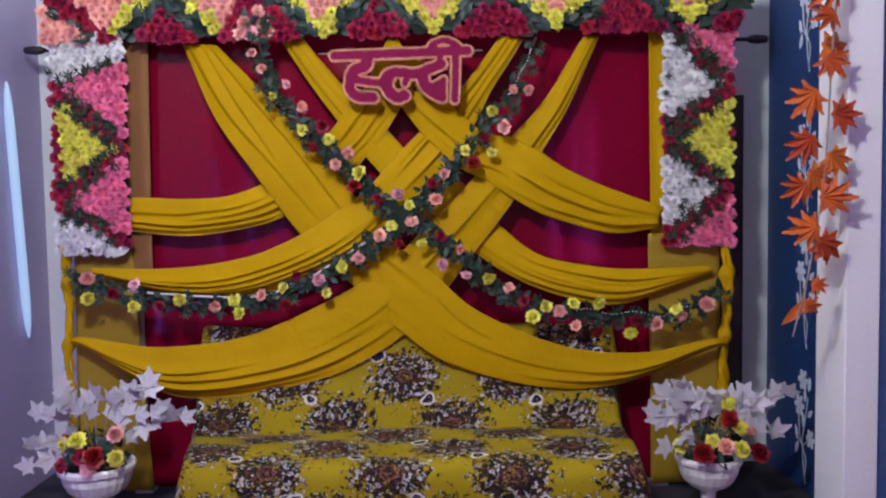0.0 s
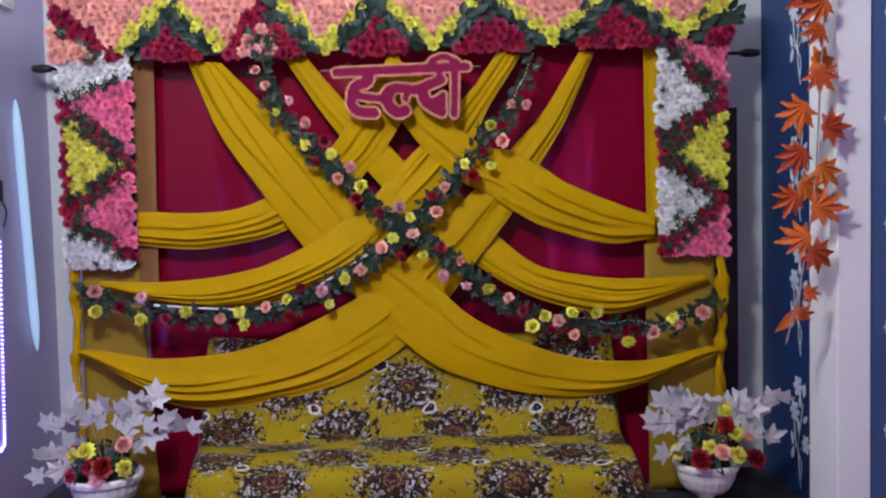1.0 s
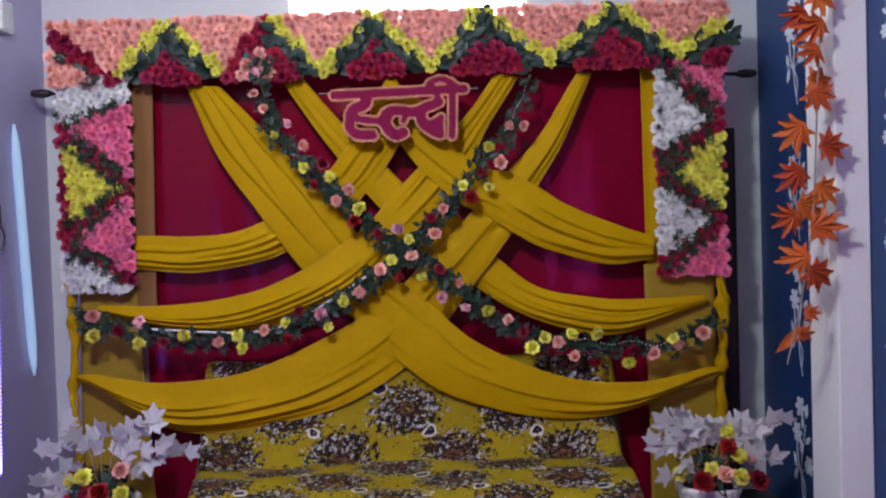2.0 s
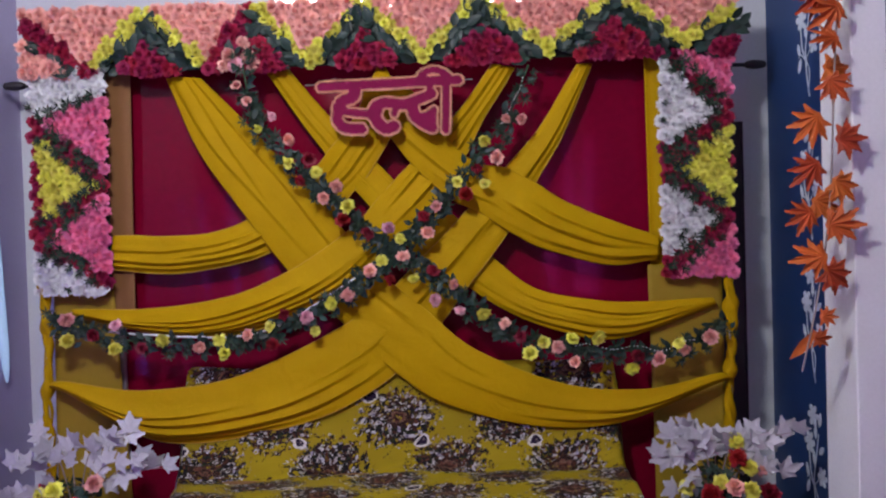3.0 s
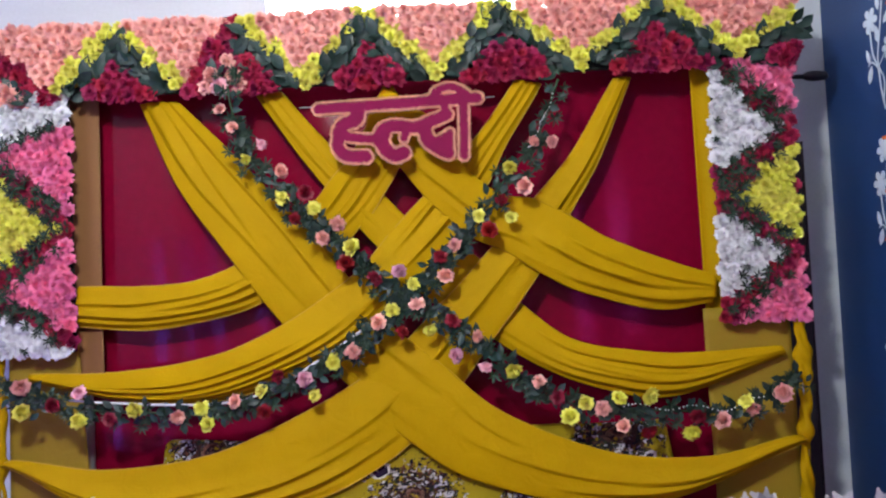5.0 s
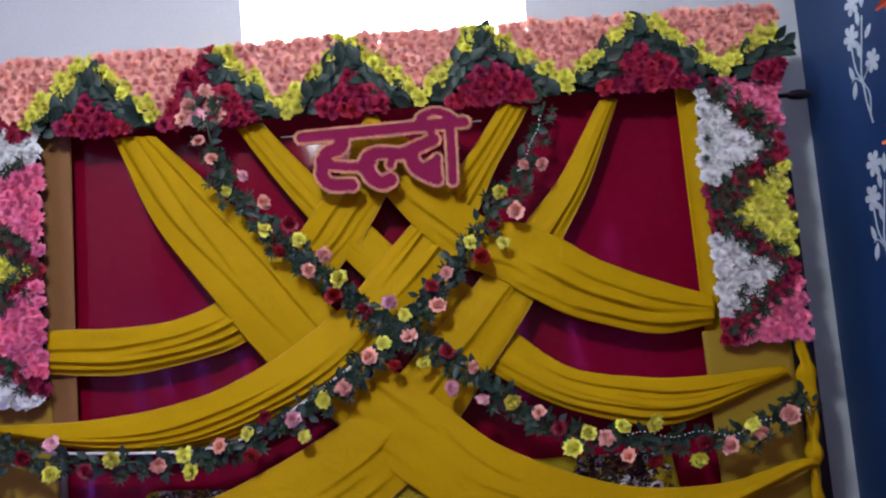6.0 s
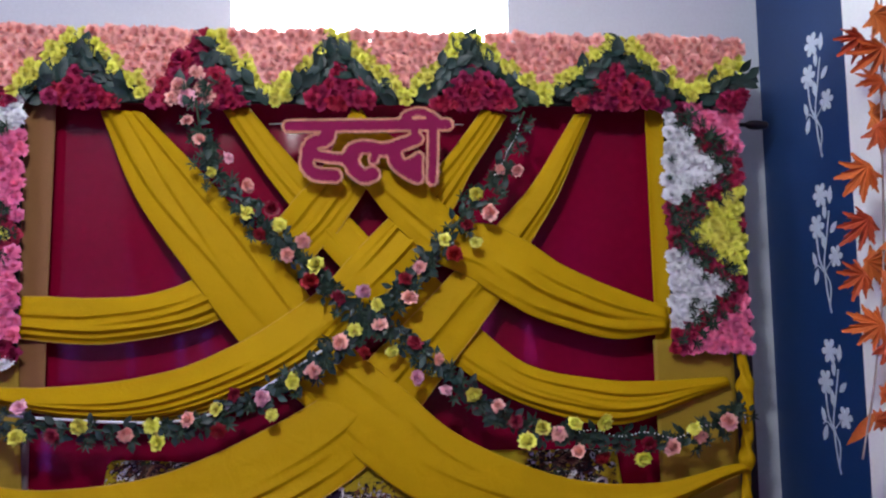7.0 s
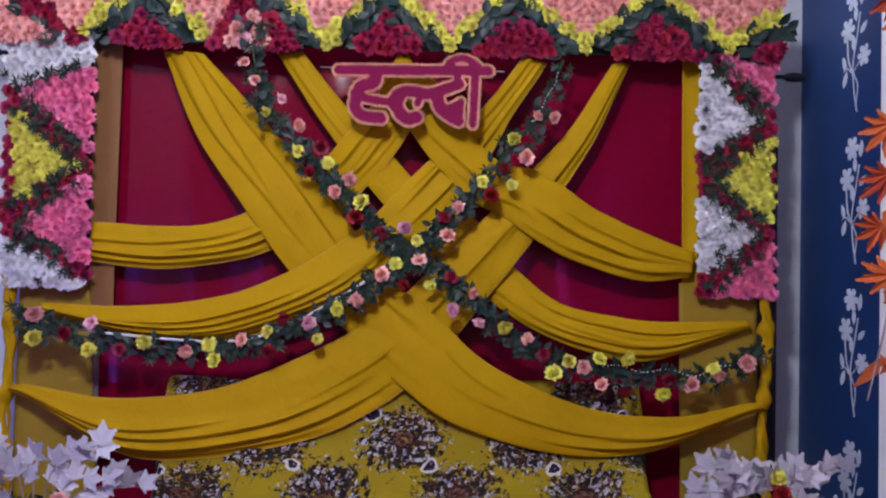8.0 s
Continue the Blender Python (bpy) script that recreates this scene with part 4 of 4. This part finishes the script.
def sign_field(xs, zs):
    """Distance to the strokes of the word, in metres."""
    strokes = (
        (25, ((-332, 246), (-218, 249), (5, 253), (199, 259), (362, 262))),
        (31, ((-162, 244), (-169, 195), (-226, 172), (-249, 136))),
        (22, ((-249, 131), (-194, 115), (-105, 105), (-44, 119))),
        (28, ((-249, 125), (-256, 76), (-218, 36), (-135, 28))),
        (28, ((-83, 99), (-54, 145), (2, 157), (85, 146), (163, 172), (225, 195))),
        (31, ((-66, 104), (-51, 59), (-10, 27), (29, 37))),
        (20, ((49, 144), (34, 101))),
        (31, ((121, 148), (139, 87), (182, 50), (221, 29))),
        (20, ((218, 250), (219, 189))),
        (20, ((158, 81), (194, 88), (234, 114))),
        (20, ((231, 112), (229, 15))),
        (22, ((301, 253), (292, 11))),
        (19, ((163, 273), (188, 302), (237, 316), (285, 304), (324, 272))),
    )
    gx, gz = np.meshgrid(xs, zs, indexing="ij")
    best = np.full(gx.shape, 9.0)
    for w, pts in strokes:
        pts = [(x / 1000, z / 1000) for x, z in pts]
        fine = spline(pts, 6 * (len(pts) - 1)) if len(pts) > 2 else np.array(pts)
        for (ax, az), (bx, bz) in zip(fine, fine[1:]):
            dx, dz = bx - ax, bz - az
            s = np.clip(((gx - ax) * dx + (gz - az) * dz) / (dx * dx + dz * dz + 1e-12), 0, 1)
            best = np.minimum(best, np.hypot(gx - ax - s * dx, gz - az - s * dz) - 1.08 * w / 1000)
    return best


sign = thing("word_sign", (-0.215, 4.405, 2.135), "magenta foam Hindi word sign reading \u0939\u0932\u094d\u0926\u0940 with gold tinsel edging", "sign")
xs, zs = np.linspace(-0.45, 0.45, 241), np.linspace(-0.06, 0.42, 129)
loops = contour_loops(sign_field(xs, zs), xs, zs)
curve = bpy.data.curves.new("letters", "CURVE")
curve.dimensions, curve.fill_mode, curve.extrude, curve.bevel_depth = "2D", "BOTH", 0.010, 0.002
for loop in loops:
    s = curve.splines.new("POLY")
    s.points.add(len(loop) - 1)
    for q, (x, z) in zip(s.points, loop):
        q.co = (x, z, 0, 1)
    s.use_cyclic_u = True
flat = bpy.data.objects.new("letters_curve", curve)
scene.collection.objects.link(flat)
bpy.context.view_layer.update()
mesh = bpy.data.meshes.new_from_object(flat.evaluated_get(bpy.context.evaluated_depsgraph_get()))
bpy.data.objects.remove(flat)
mesh.materials.clear()
mesh.materials.append(MAGENTA)
placed("letters", mesh, Matrix.Rotation(math.pi / 2, 4, "X"), sign)
bm, rng = bmesh.new(), random.Random(5)
for loop in loops:
    n = len(loop)
    for k in range(n):
        (x0, z0), (x1, z1) = loop[k - 1], loop[(k + 1) % n]
        t = Vector((x1 - x0, 0, z1 - z0))
        if t.length < 1e-6:
            continue
        t.normalize()
        for _ in range(5):
            a = rng.uniform(0, 6.3)
            side = Vector((t.z * math.cos(a), -abs(math.sin(a)) * 0.8 - 0.2, -t.x * math.cos(a))).normalized()
            c = Vector((loop[k][0], -0.010, loop[k][1])) + t * rng.uniform(-0.003, 0.003)
            ln = rng.uniform(0.007, 0.014)
            v = [bm.verts.new(c + t * 0.0022), bm.verts.new(c - t * 0.0022), bm.verts.new(c + side * ln + t * rng.uniform(-0.004, 0.004))]
            bm.faces.new(v)
for loop in loops:
    tube(bm, [(x, -0.0115, z) for x, z in (*loop, loop[0])], 0.0036, 6, False)
part("tinsel_trim", bm, TINSEL, sign, "ragged gold tinsel edging")
part("hanging_wire", tube(bmesh.new(), [(-0.42, 0.012, 0.262), (0.0, 0.015, 0.262), (0.44, 0.012, 0.268)], 0.0022, 6), METAL, sign)

# ---- sofa under a printed throw ----
CX = -0.17
profile = spline([(4.66, 0.02), (4.66, 0.5), (4.655, 0.86), (4.63, 0.925), (4.58, 0.90), (4.515, 0.70), (4.445, 0.50), (4.36, 0.425), (4.20, 0.435), (3.95, 0.455), (3.72, 0.45), (3.645, 0.40), (3.63, 0.25), (3.61, 0.03)], 78)
sofa = thing("sofa", (CX, 4.2, 0), "wooden sofa hidden under a yellow floral throw", "sofa")
part("body", boxed((-0.98, -0.48, 0.12), (0.98, 0.48, 0.40), 0.03), OCHRE, sofa)
part("backrest", boxed((-1.06, 0.33, 0.12), (1.06, 0.43, 0.80), 0.03), OCHRE, sofa)
for x in (-0.9, 0.9):
    for y in (-0.4, 0.40):
        part("leg", boxed((x - 0.03, y - 0.03, 0), (x + 0.03, y + 0.03, 0.13), 0.005), DARK_METAL, sofa)
throw = bmesh.new()
lay = throw.loops.layers.uv.new("cloth")
g, uvs = [], {}
NU = 120
length = np.concatenate([[0], np.cumsum(np.linalg.norm(np.diff(profile, axis=0), axis=1))])
for i in range(NU + 1):
    u = i / NU * 2 - 1
    col = []
    for k, (y, z) in enumerate(profile):
        back = min(1.0, max(0.0, (y - 4.40) / 0.25))
        deep = min(1.0, max(0.0, (y - 3.65) / 0.80))
        half = (1.03 + 0.16 * deep if u < 0 else 1.07 + 0.05 * deep) + 0.03 * (1 - back) * max(0, 0.45 - z)
        over = max(0.0, abs(u) - 0.90) / 0.10
        x = math.copysign(half * (0.97 * min(abs(u) / 0.90, 1.0) + 0.03 * min(1, over * 3)), u)
        drop = max(0.0, over - 0.15) / 0.85
        zz = z - drop * (z - 0.03) * 0.96
        x += math.copysign(0.02 * math.sin(19 * y + 2) * drop + 0.03 * drop, u)
        # wrinkles gathering in the crook of the seat and across it
        crook = math.exp(-(((y - 4.40) / 0.10) ** 2))
        ripple = 0.022 * crook * math.sin(4.4 * u * 3 + 9 * y) + 0.024 * noise.noise(Vector((2.6 * u + y, 5 * y, 1.4 * z))) - 0.02 * abs(noise.noise(Vector((3 * u - 2 * y, 9 * y, 4)))) + 0.028 * crook * noise.noise(Vector((1.5 * u, 24 * y, 0)))
        front = 0.018 * noise.noise(Vector((5.5 * u, 0.6 * z, 3))) * min(1, max(0, (3.75 - y) / 0.1)) + 0.05 * back * noise.noise(Vector((2.4 * u + 2 * z, 4 * z, 8))) + 0.02 * back * abs(noise.noise(Vector((5 * u - 6 * z, 7 * z, 2))))
        # long sagging creases
        if y < 4.645 and z > 0.4:
            for at, bow, slant, strong in ((0.10, 0.10, 0.05, 1.0), (0.20, 0.16, -0.08, 0.9), (0.31, 0.12, 0.10, 1.1), (0.42, 0.06, -0.04, 0.8), (0.52, 0.08, 0.05, 0.9), (0.66, 0.05, -0.06, 0.7), (0.85, 0.03, 0.05, 0.6)):
                way = (length[k] - length[24] - at + bow * u * u + slant * u) / 0.022
                fade = 0.5 + 0.5 * math.sin(5 * u + 23 * at)
                ripple += 0.016 * strong * fade * (math.exp(-way * way) if way > 0 else math.exp(way * 0.35))
        peak = 0.02 * noise.noise(Vector((3 * u, 0, 5))) * back
        v = throw.verts.new((CX + x, y - front - 0.35 * ripple, max(0.012, zz + (1 - drop) * (ripple + peak))))
        uvs[v] = (u * 1.16 + CX + 0.26 - 0.12 * back, length[k] - length[-1] + 3.26)
        col.append(v)
    g.append(col)
for i in range(NU):
    for k in range(len(profile) - 1):
        f = throw.faces.new((g[i][k], g[i][k + 1], g[i + 1][k + 1], g[i + 1][k]))
        for loop in f.loops:
            loop[lay].uv = uvs[loop.vert]
bmesh.ops.recalc_face_normals(throw, faces=throw.faces)
ob = part("sofa_throw", throw, PRINT, smooth=True)
ob.modifiers.new("thickness", "SOLIDIFY").thickness = 0.004
tagged(ob, "yellow cotton throw printed with dark floral bouquets, wrinkled over the sofa", "throw")

# ---- flower urns ----


def urn(x, y, rim, label, roses, sprays, seed, wide=1.0):
    rng = random.Random(seed)
    ob = thing("flower_urn", (x, y, 0), label, "flower urn", "flower urns beside the sofa")
    k = rim / 0.33
    prof = [(0.10, 0.0), (0.105, 0.015), (0.09, 0.03), (0.05, 0.05), (0.04, 0.09), (0.042, 0.13), (0.055, 0.15), (0.10, 0.168), (0.14, 0.20), (0.163, 0.245), (0.171, 0.285), (0.184, 0.294), (0.188, 0.315), (0.18, 0.33), (0.166, 0.325), (0.16, 0.29), (0.0, 0.28)]
    fluted = turned(bmesh.new(), [(r * wide, z * k) for r, z in prof], 48, 0.012)
    part("pot", fluted, POT, ob, smooth=False)
    part("filling", turned(bmesh.new(), [(0.15 * wide, 0.285 * k), (0.13 * wide, 0.33 * k), (0.06, 0.37 * k), (0.001, 0.38 * k)], 20), SOIL, ob)
    for n in range(70):
        a, r = rng.uniform(0, 6.3), rng.uniform(0.02, 0.17)
        p = Vector((r * math.cos(a), r * math.sin(a), rim + rng.uniform(-0.01, 0.13)))
        m = toward(p, Vector((math.cos(a), math.sin(a), rng.uniform(0.3, 1.5))), rng.uniform(0, 6.3), rng.uniform(0.9, 1.5))
        placed("leaf", rng.choice(LEAF_SMALL if n % 3 else SPRIG), m, ob)
    for colour, dx, dz, dy in roses:
        big = 1.15 if colour == "red" else 0.92
        m = toward((dx, dy, rim + dz), Vector((dx * 2, -1, 0.4 + rng.uniform(-0.3, 0.4))), rng.uniform(0, 6.3), big)
        placed({"rose": "salmon_rose", "lilac": "pink_rose", "yellow": "yellow_rose", "red": "red_rose", "crimson": "crimson_rose"}[colour], rng.choice(ROSE[colour]), m, ob)
    for dx, dz, dy, leaves in sprays:
        dz *= 0.88
        tip = Vector((dx, dy, rim + dz))
        line = spline([(0.3 * dx * 0.2, 0.02, rim), (0.45 * dx, 0.5 * dy, rim + 0.65 * dz + 0.05), tuple(tip)], 10)
        twig = part("twig", tube(bmesh.new(), line, [0.004 - 0.0025 * i / 10 for i in range(11)], 5), TWIG, ob)
        for n in range(leaves):
            at = Vector(line[min(10, 4 + round(n * 6.3 / max(1, leaves - 1)))])
            out = Vector((dx, dy, dz)).normalized()
            way = (out + Vector((rng.uniform(-1, 1), rng.uniform(-0.7, 0.4), rng.uniform(-0.9, 0.9)))).normalized()
            nrm = (Vector((rng.uniform(-0.5, 0.5), -1, rng.uniform(-0.3, 0.6)))).normalized()
            side = nrm.cross(way).normalized()
            nrm = way.cross(side).normalized()
            m = Matrix((way, side, nrm)).transposed().to_4x4()
            m.translation = at
            bm = bmesh.new()
            maple_into(bm, m, rng.uniform(0.085, 0.125), rng, 5, 0.16, 0.58, 1.6)
            part("maple_leaf", bm, MAPLE_WHITE, twig, smooth=True)


urn(-1.76, 4.13, 0.33, "white urn of white maple leaves and mixed roses, lilac-lit",
    (("yellow", -0.05, 0.14, -0.10), ("red", 0.06, 0.075, -0.17), ("yellow", 0.15, 0.06, -0.13), ("rose", 0.13, 0.16, -0.08), ("lilac", 0.03, 0.02, -0.18),
     ("crimson", -0.11, 0.03, -0.14), ("yellow", -0.13, 0.11, -0.06), ("crimson", -0.16, 0.10, 0.0), ("crimson", -0.02, 0.06, -0.12)),
    ((-0.17, 0.42, 0.0, 4), (-0.24, 0.27, -0.05, 4), (-0.26, 0.12, -0.08, 4), (-0.03, 0.36, 0.05, 3), (0.16, 0.38, 0.0, 5), (0.27, 0.42, 0.02, 5), (0.33, 0.30, -0.05, 5), (0.44, 0.24, -0.02, 5), (-0.24, 0.04, -0.15, 3)), 51)
urn(1.325, 4.13, 0.325, "white urn of white maple leaves and red and yellow roses",
    (("red", -0.08, 0.05, -0.17), ("rose", 0.03, 0.085, -0.16), ("yellow", -0.02, 0.10, -0.13), ("yellow", -0.17, 0.07, -0.10), ("red", 0.07, 0.20, -0.10),
     ("yellow", 0.12, 0.15, -0.10), ("yellow", 0.11, 0.06, -0.15), ("red", 0.21, 0.03, -0.10), ("rose", 0.20, 0.13, -0.03), ("yellow", 0.09, 0.26, 0.0)),
    ((-0.20, 0.32, 0.0, 5), (-0.28, 0.23, -0.05, 4), (-0.13, 0.36, 0.02, 4), (0.02, 0.30, 0.05, 4), (0.16, 0.32, 0.0, 5), (0.28, 0.28, 0.0, 5), (0.38, 0.34, -0.02, 4), (-0.22, 0.10, -0.10, 4), (0.28, 0.14, -0.06, 4), (-0.12, 0.28, -0.05, 4)), 52, 0.88)

# ---- hanging maple garland ----
rng = random.Random(61)
mg = thing("maple_garland", (1.66, 3.62, 2.70), "hanging string of orange silk maple leaves by the column", "garland")
line = spline([(0.09, 0, 0.8), (0.06, 0, 0.0), (0.03, 0, -0.45), (0.0, 0, -1.0), (-0.06, 0, -1.4), (-0.13, 0, -1.70)], 60)
part("cord", tube(bmesh.new(), line, 0.004, 6), TWIG, mg, smooth=True)
for n, (x, z) in enumerate(((1.70, 2.62), (1.67, 2.49), (1.66, 2.38), (1.68, 2.185), (1.58, 2.03), (1.73, 1.965), (1.57, 1.84), (1.70, 1.77), (1.54, 1.65), (1.69, 1.61), (1.58, 1.475), (1.665, 1.40), (1.63, 1.23), (1.60, 1.14),
                            (1.62, 2.55), (1.70, 2.25), (1.64, 1.70))):
    small = z < 1.32
    size = 0.085 if small else rng.uniform(0.14, 0.17)
    cx = 1.66 + line[min(60, int((2.7 + 0.8 - z) / 2.5 * 60))][0]
    way = Vector((math.copysign(1, x - cx) * rng.uniform(0.6, 1.0), rng.uniform(-0.3, 0.1), rng.uniform(-0.8, 0.1))).normalized()
    nrm = Vector((rng.uniform(-0.35, 0.1), -1, rng.uniform(-0.2, 0.4)))
    side = nrm.cross(way).normalized()
    nrm = way.cross(side).normalized()
    m = Matrix((way, side, nrm)).transposed().to_4x4()
    m.translation = Vector((x, 3.60 if n < 14 else 3.64, z)) - mg.location - way * size * 0.35
    bm = bmesh.new()
    maple_into(bm, m, size, rng, 7)
    part("maple_leaf", bm, MAPLE_ORANGE, mg)
bm = bmesh.new()
leaf_into(bm, Matrix.Translation((-0.07, 0, -1.53)) @ Matrix.Rotation(math.pi / 2, 4, "X") @ Matrix.Rotation(-2.25, 4, "Z"), 0.16, 0.05)
part("tail_leaf", bm, MAPLE_ORANGE, mg, smooth=True)

# ---- lights and small fittings on the side walls ----
# Slanting glowing rod, added for the blurred LED reflection in the glossy paint.
led = thing("reflection_streak", (WEST + 0.029, 4.62, 1.6), "glowing rod standing in for a pale blue LED reflection on the wall", "led light")
a, b = Vector((0, -0.06, 0.70)), Vector((0, 0.06, -0.72))
part("tube", tube(bmesh.new(), [a.lerp(b, k / 20) for k in range(21)], [0.006, 0.017, 0.022] + [0.0245] * 15 + [0.022, 0.017, 0.006], 16), STREAK_CYAN, led, smooth=True)

for y, lo, hi in ((2.35, 0.5, 1.9), (-1.0, 0.6, 2.0)):
    ob = thing("violet_led_tube", (WEST + 0.027, y, (lo + hi) / 2), "glowing violet LED tube upright on the wall", "led light", "violet tubes")
    h = (hi - lo) / 2
    part("tube", tube(bmesh.new(), [(0, 0, -h), (0, 0, -h + 0.02), (0, 0, h - 0.02), (0, 0, h)], [0.015, 0.026, 0.026, 0.015], 14), LED_VIOLET, ob, smooth=True)
    for z in (-h, h):
        part("cap", boxed((-0.026, -0.028, z - 0.02), (0.028, 0.028, z + 0.02), 0.004), WHITE_PLASTIC, ob)

rope = thing("led_string", (WEST + 0.012, 4.30, 0.42), "string of small blue LED lights looped down the wall", "string light")
line = spline([(0, 0.05, 1.10), (0, 0.03, 0.7), (0, 0.015, 0.35), (0, 0.0, 0.05), (0, -0.02, 0.01), (0, -0.06, 0.02), (0, -0.08, 0.3), (0, -0.09, 0.9)], 110)
part("cable", tube(bmesh.new(), line, 0.003, 5), WHITE_PLASTIC, rope)
bm = bmesh.new()
bmesh.ops.create_icosphere(bm, subdivisions=1, radius=0.007)
bead = link_mesh("led", bm, LED_BLUE)
for q in line[::1]:
    placed("led", bead, Matrix.Translation(Vector(q) + Vector((0.008, 0, 0))), rope)

ob = thing("junction_box", (WEST, 4.50, 2.86), "white plastic electrical box high on the wall", "electrical box")
part("case", boxed((0.0, -0.08, -0.07), (0.05, 0.06, 0.10), 0.006), WHITE_PLASTIC, ob)
part("cover", boxed((0.05, -0.07, -0.06), (0.056, 0.05, 0.09), 0.002), METAL, ob)
ob = thing("wall_hook", (WEST, 4.36, 1.80), "small black plastic wall fitting with a wire", "wall fitting")
part("plate", boxed((0.0, -0.05, -0.06), (0.03, 0.03, 0.05), 0.006), BLACK_PLASTIC, ob)
part("wire", tube(bmesh.new(), spline([(0.02, 0.02, -0.05), (0.03, 0.05, -0.12), (0.02, 0.03, -0.2)], 10), 0.004, 6), BLACK_PLASTIC, ob)

# Cable, rose and holder are added to carry the unseen light.
ob = thing("assumed_lamp", (BULB[0], BULB[1], TOP), "unseen room lamp with an added cable and holder", "lamp")
part("cable", tube(bmesh.new(), [(0, 0, 0.0), (0, 0, BULB[2] - TOP + 0.27)], 0.004, 8), BLACK_PLASTIC, ob)
part("rose", tube(bmesh.new(), [(0, 0, 0.0), (0, 0, -0.02), (0, 0, -0.035)], [0.05, 0.045, 0.01], 16), WHITE_PLASTIC, ob, smooth=True)
part("holder", tube(bmesh.new(), [(0, 0, BULB[2] - TOP + z) for z in (0.28, 0.26, 0.19, 0.185)], [0.008, 0.02, 0.022, 0.018], 14), WHITE_PLASTIC, ob, smooth=True)
ob = thing("led_lamp", (1.66, -2.3, 0.0), "tall standing pink LED party light", "led light")
part("stand", boxed((-0.2, -0.15, 0), (0.2, 0.15, 0.04), 0.005), BLACK_PLASTIC, ob)
part("housing", boxed((-0.2, -0.06, 0.04), (0.2, -0.005, 2.85), 0.005), BLACK_PLASTIC, ob)
for lo, hi in ((-0.15, -0.11), (0.0, 0.02), (0.12, 0.15)):
    part("diffuser", boxed((lo, -0.004, 0.6), (hi, 0.01, 2.8), 0.002), LED_PINK, ob)

ob = thing("black_board", (1.60, 4.86, 0), "tall black board standing behind the flower screen", "board")
part("sheet", boxed((-0.14, -0.02, 0.0), (0.14, 0.02, 2.2), 0.004), BLACK_PLASTIC, ob)
part("edge_strip", boxed((0.141, -0.024, 0.0), (0.149, 0.024, 2.2), 0.002), DARK_METAL, ob)
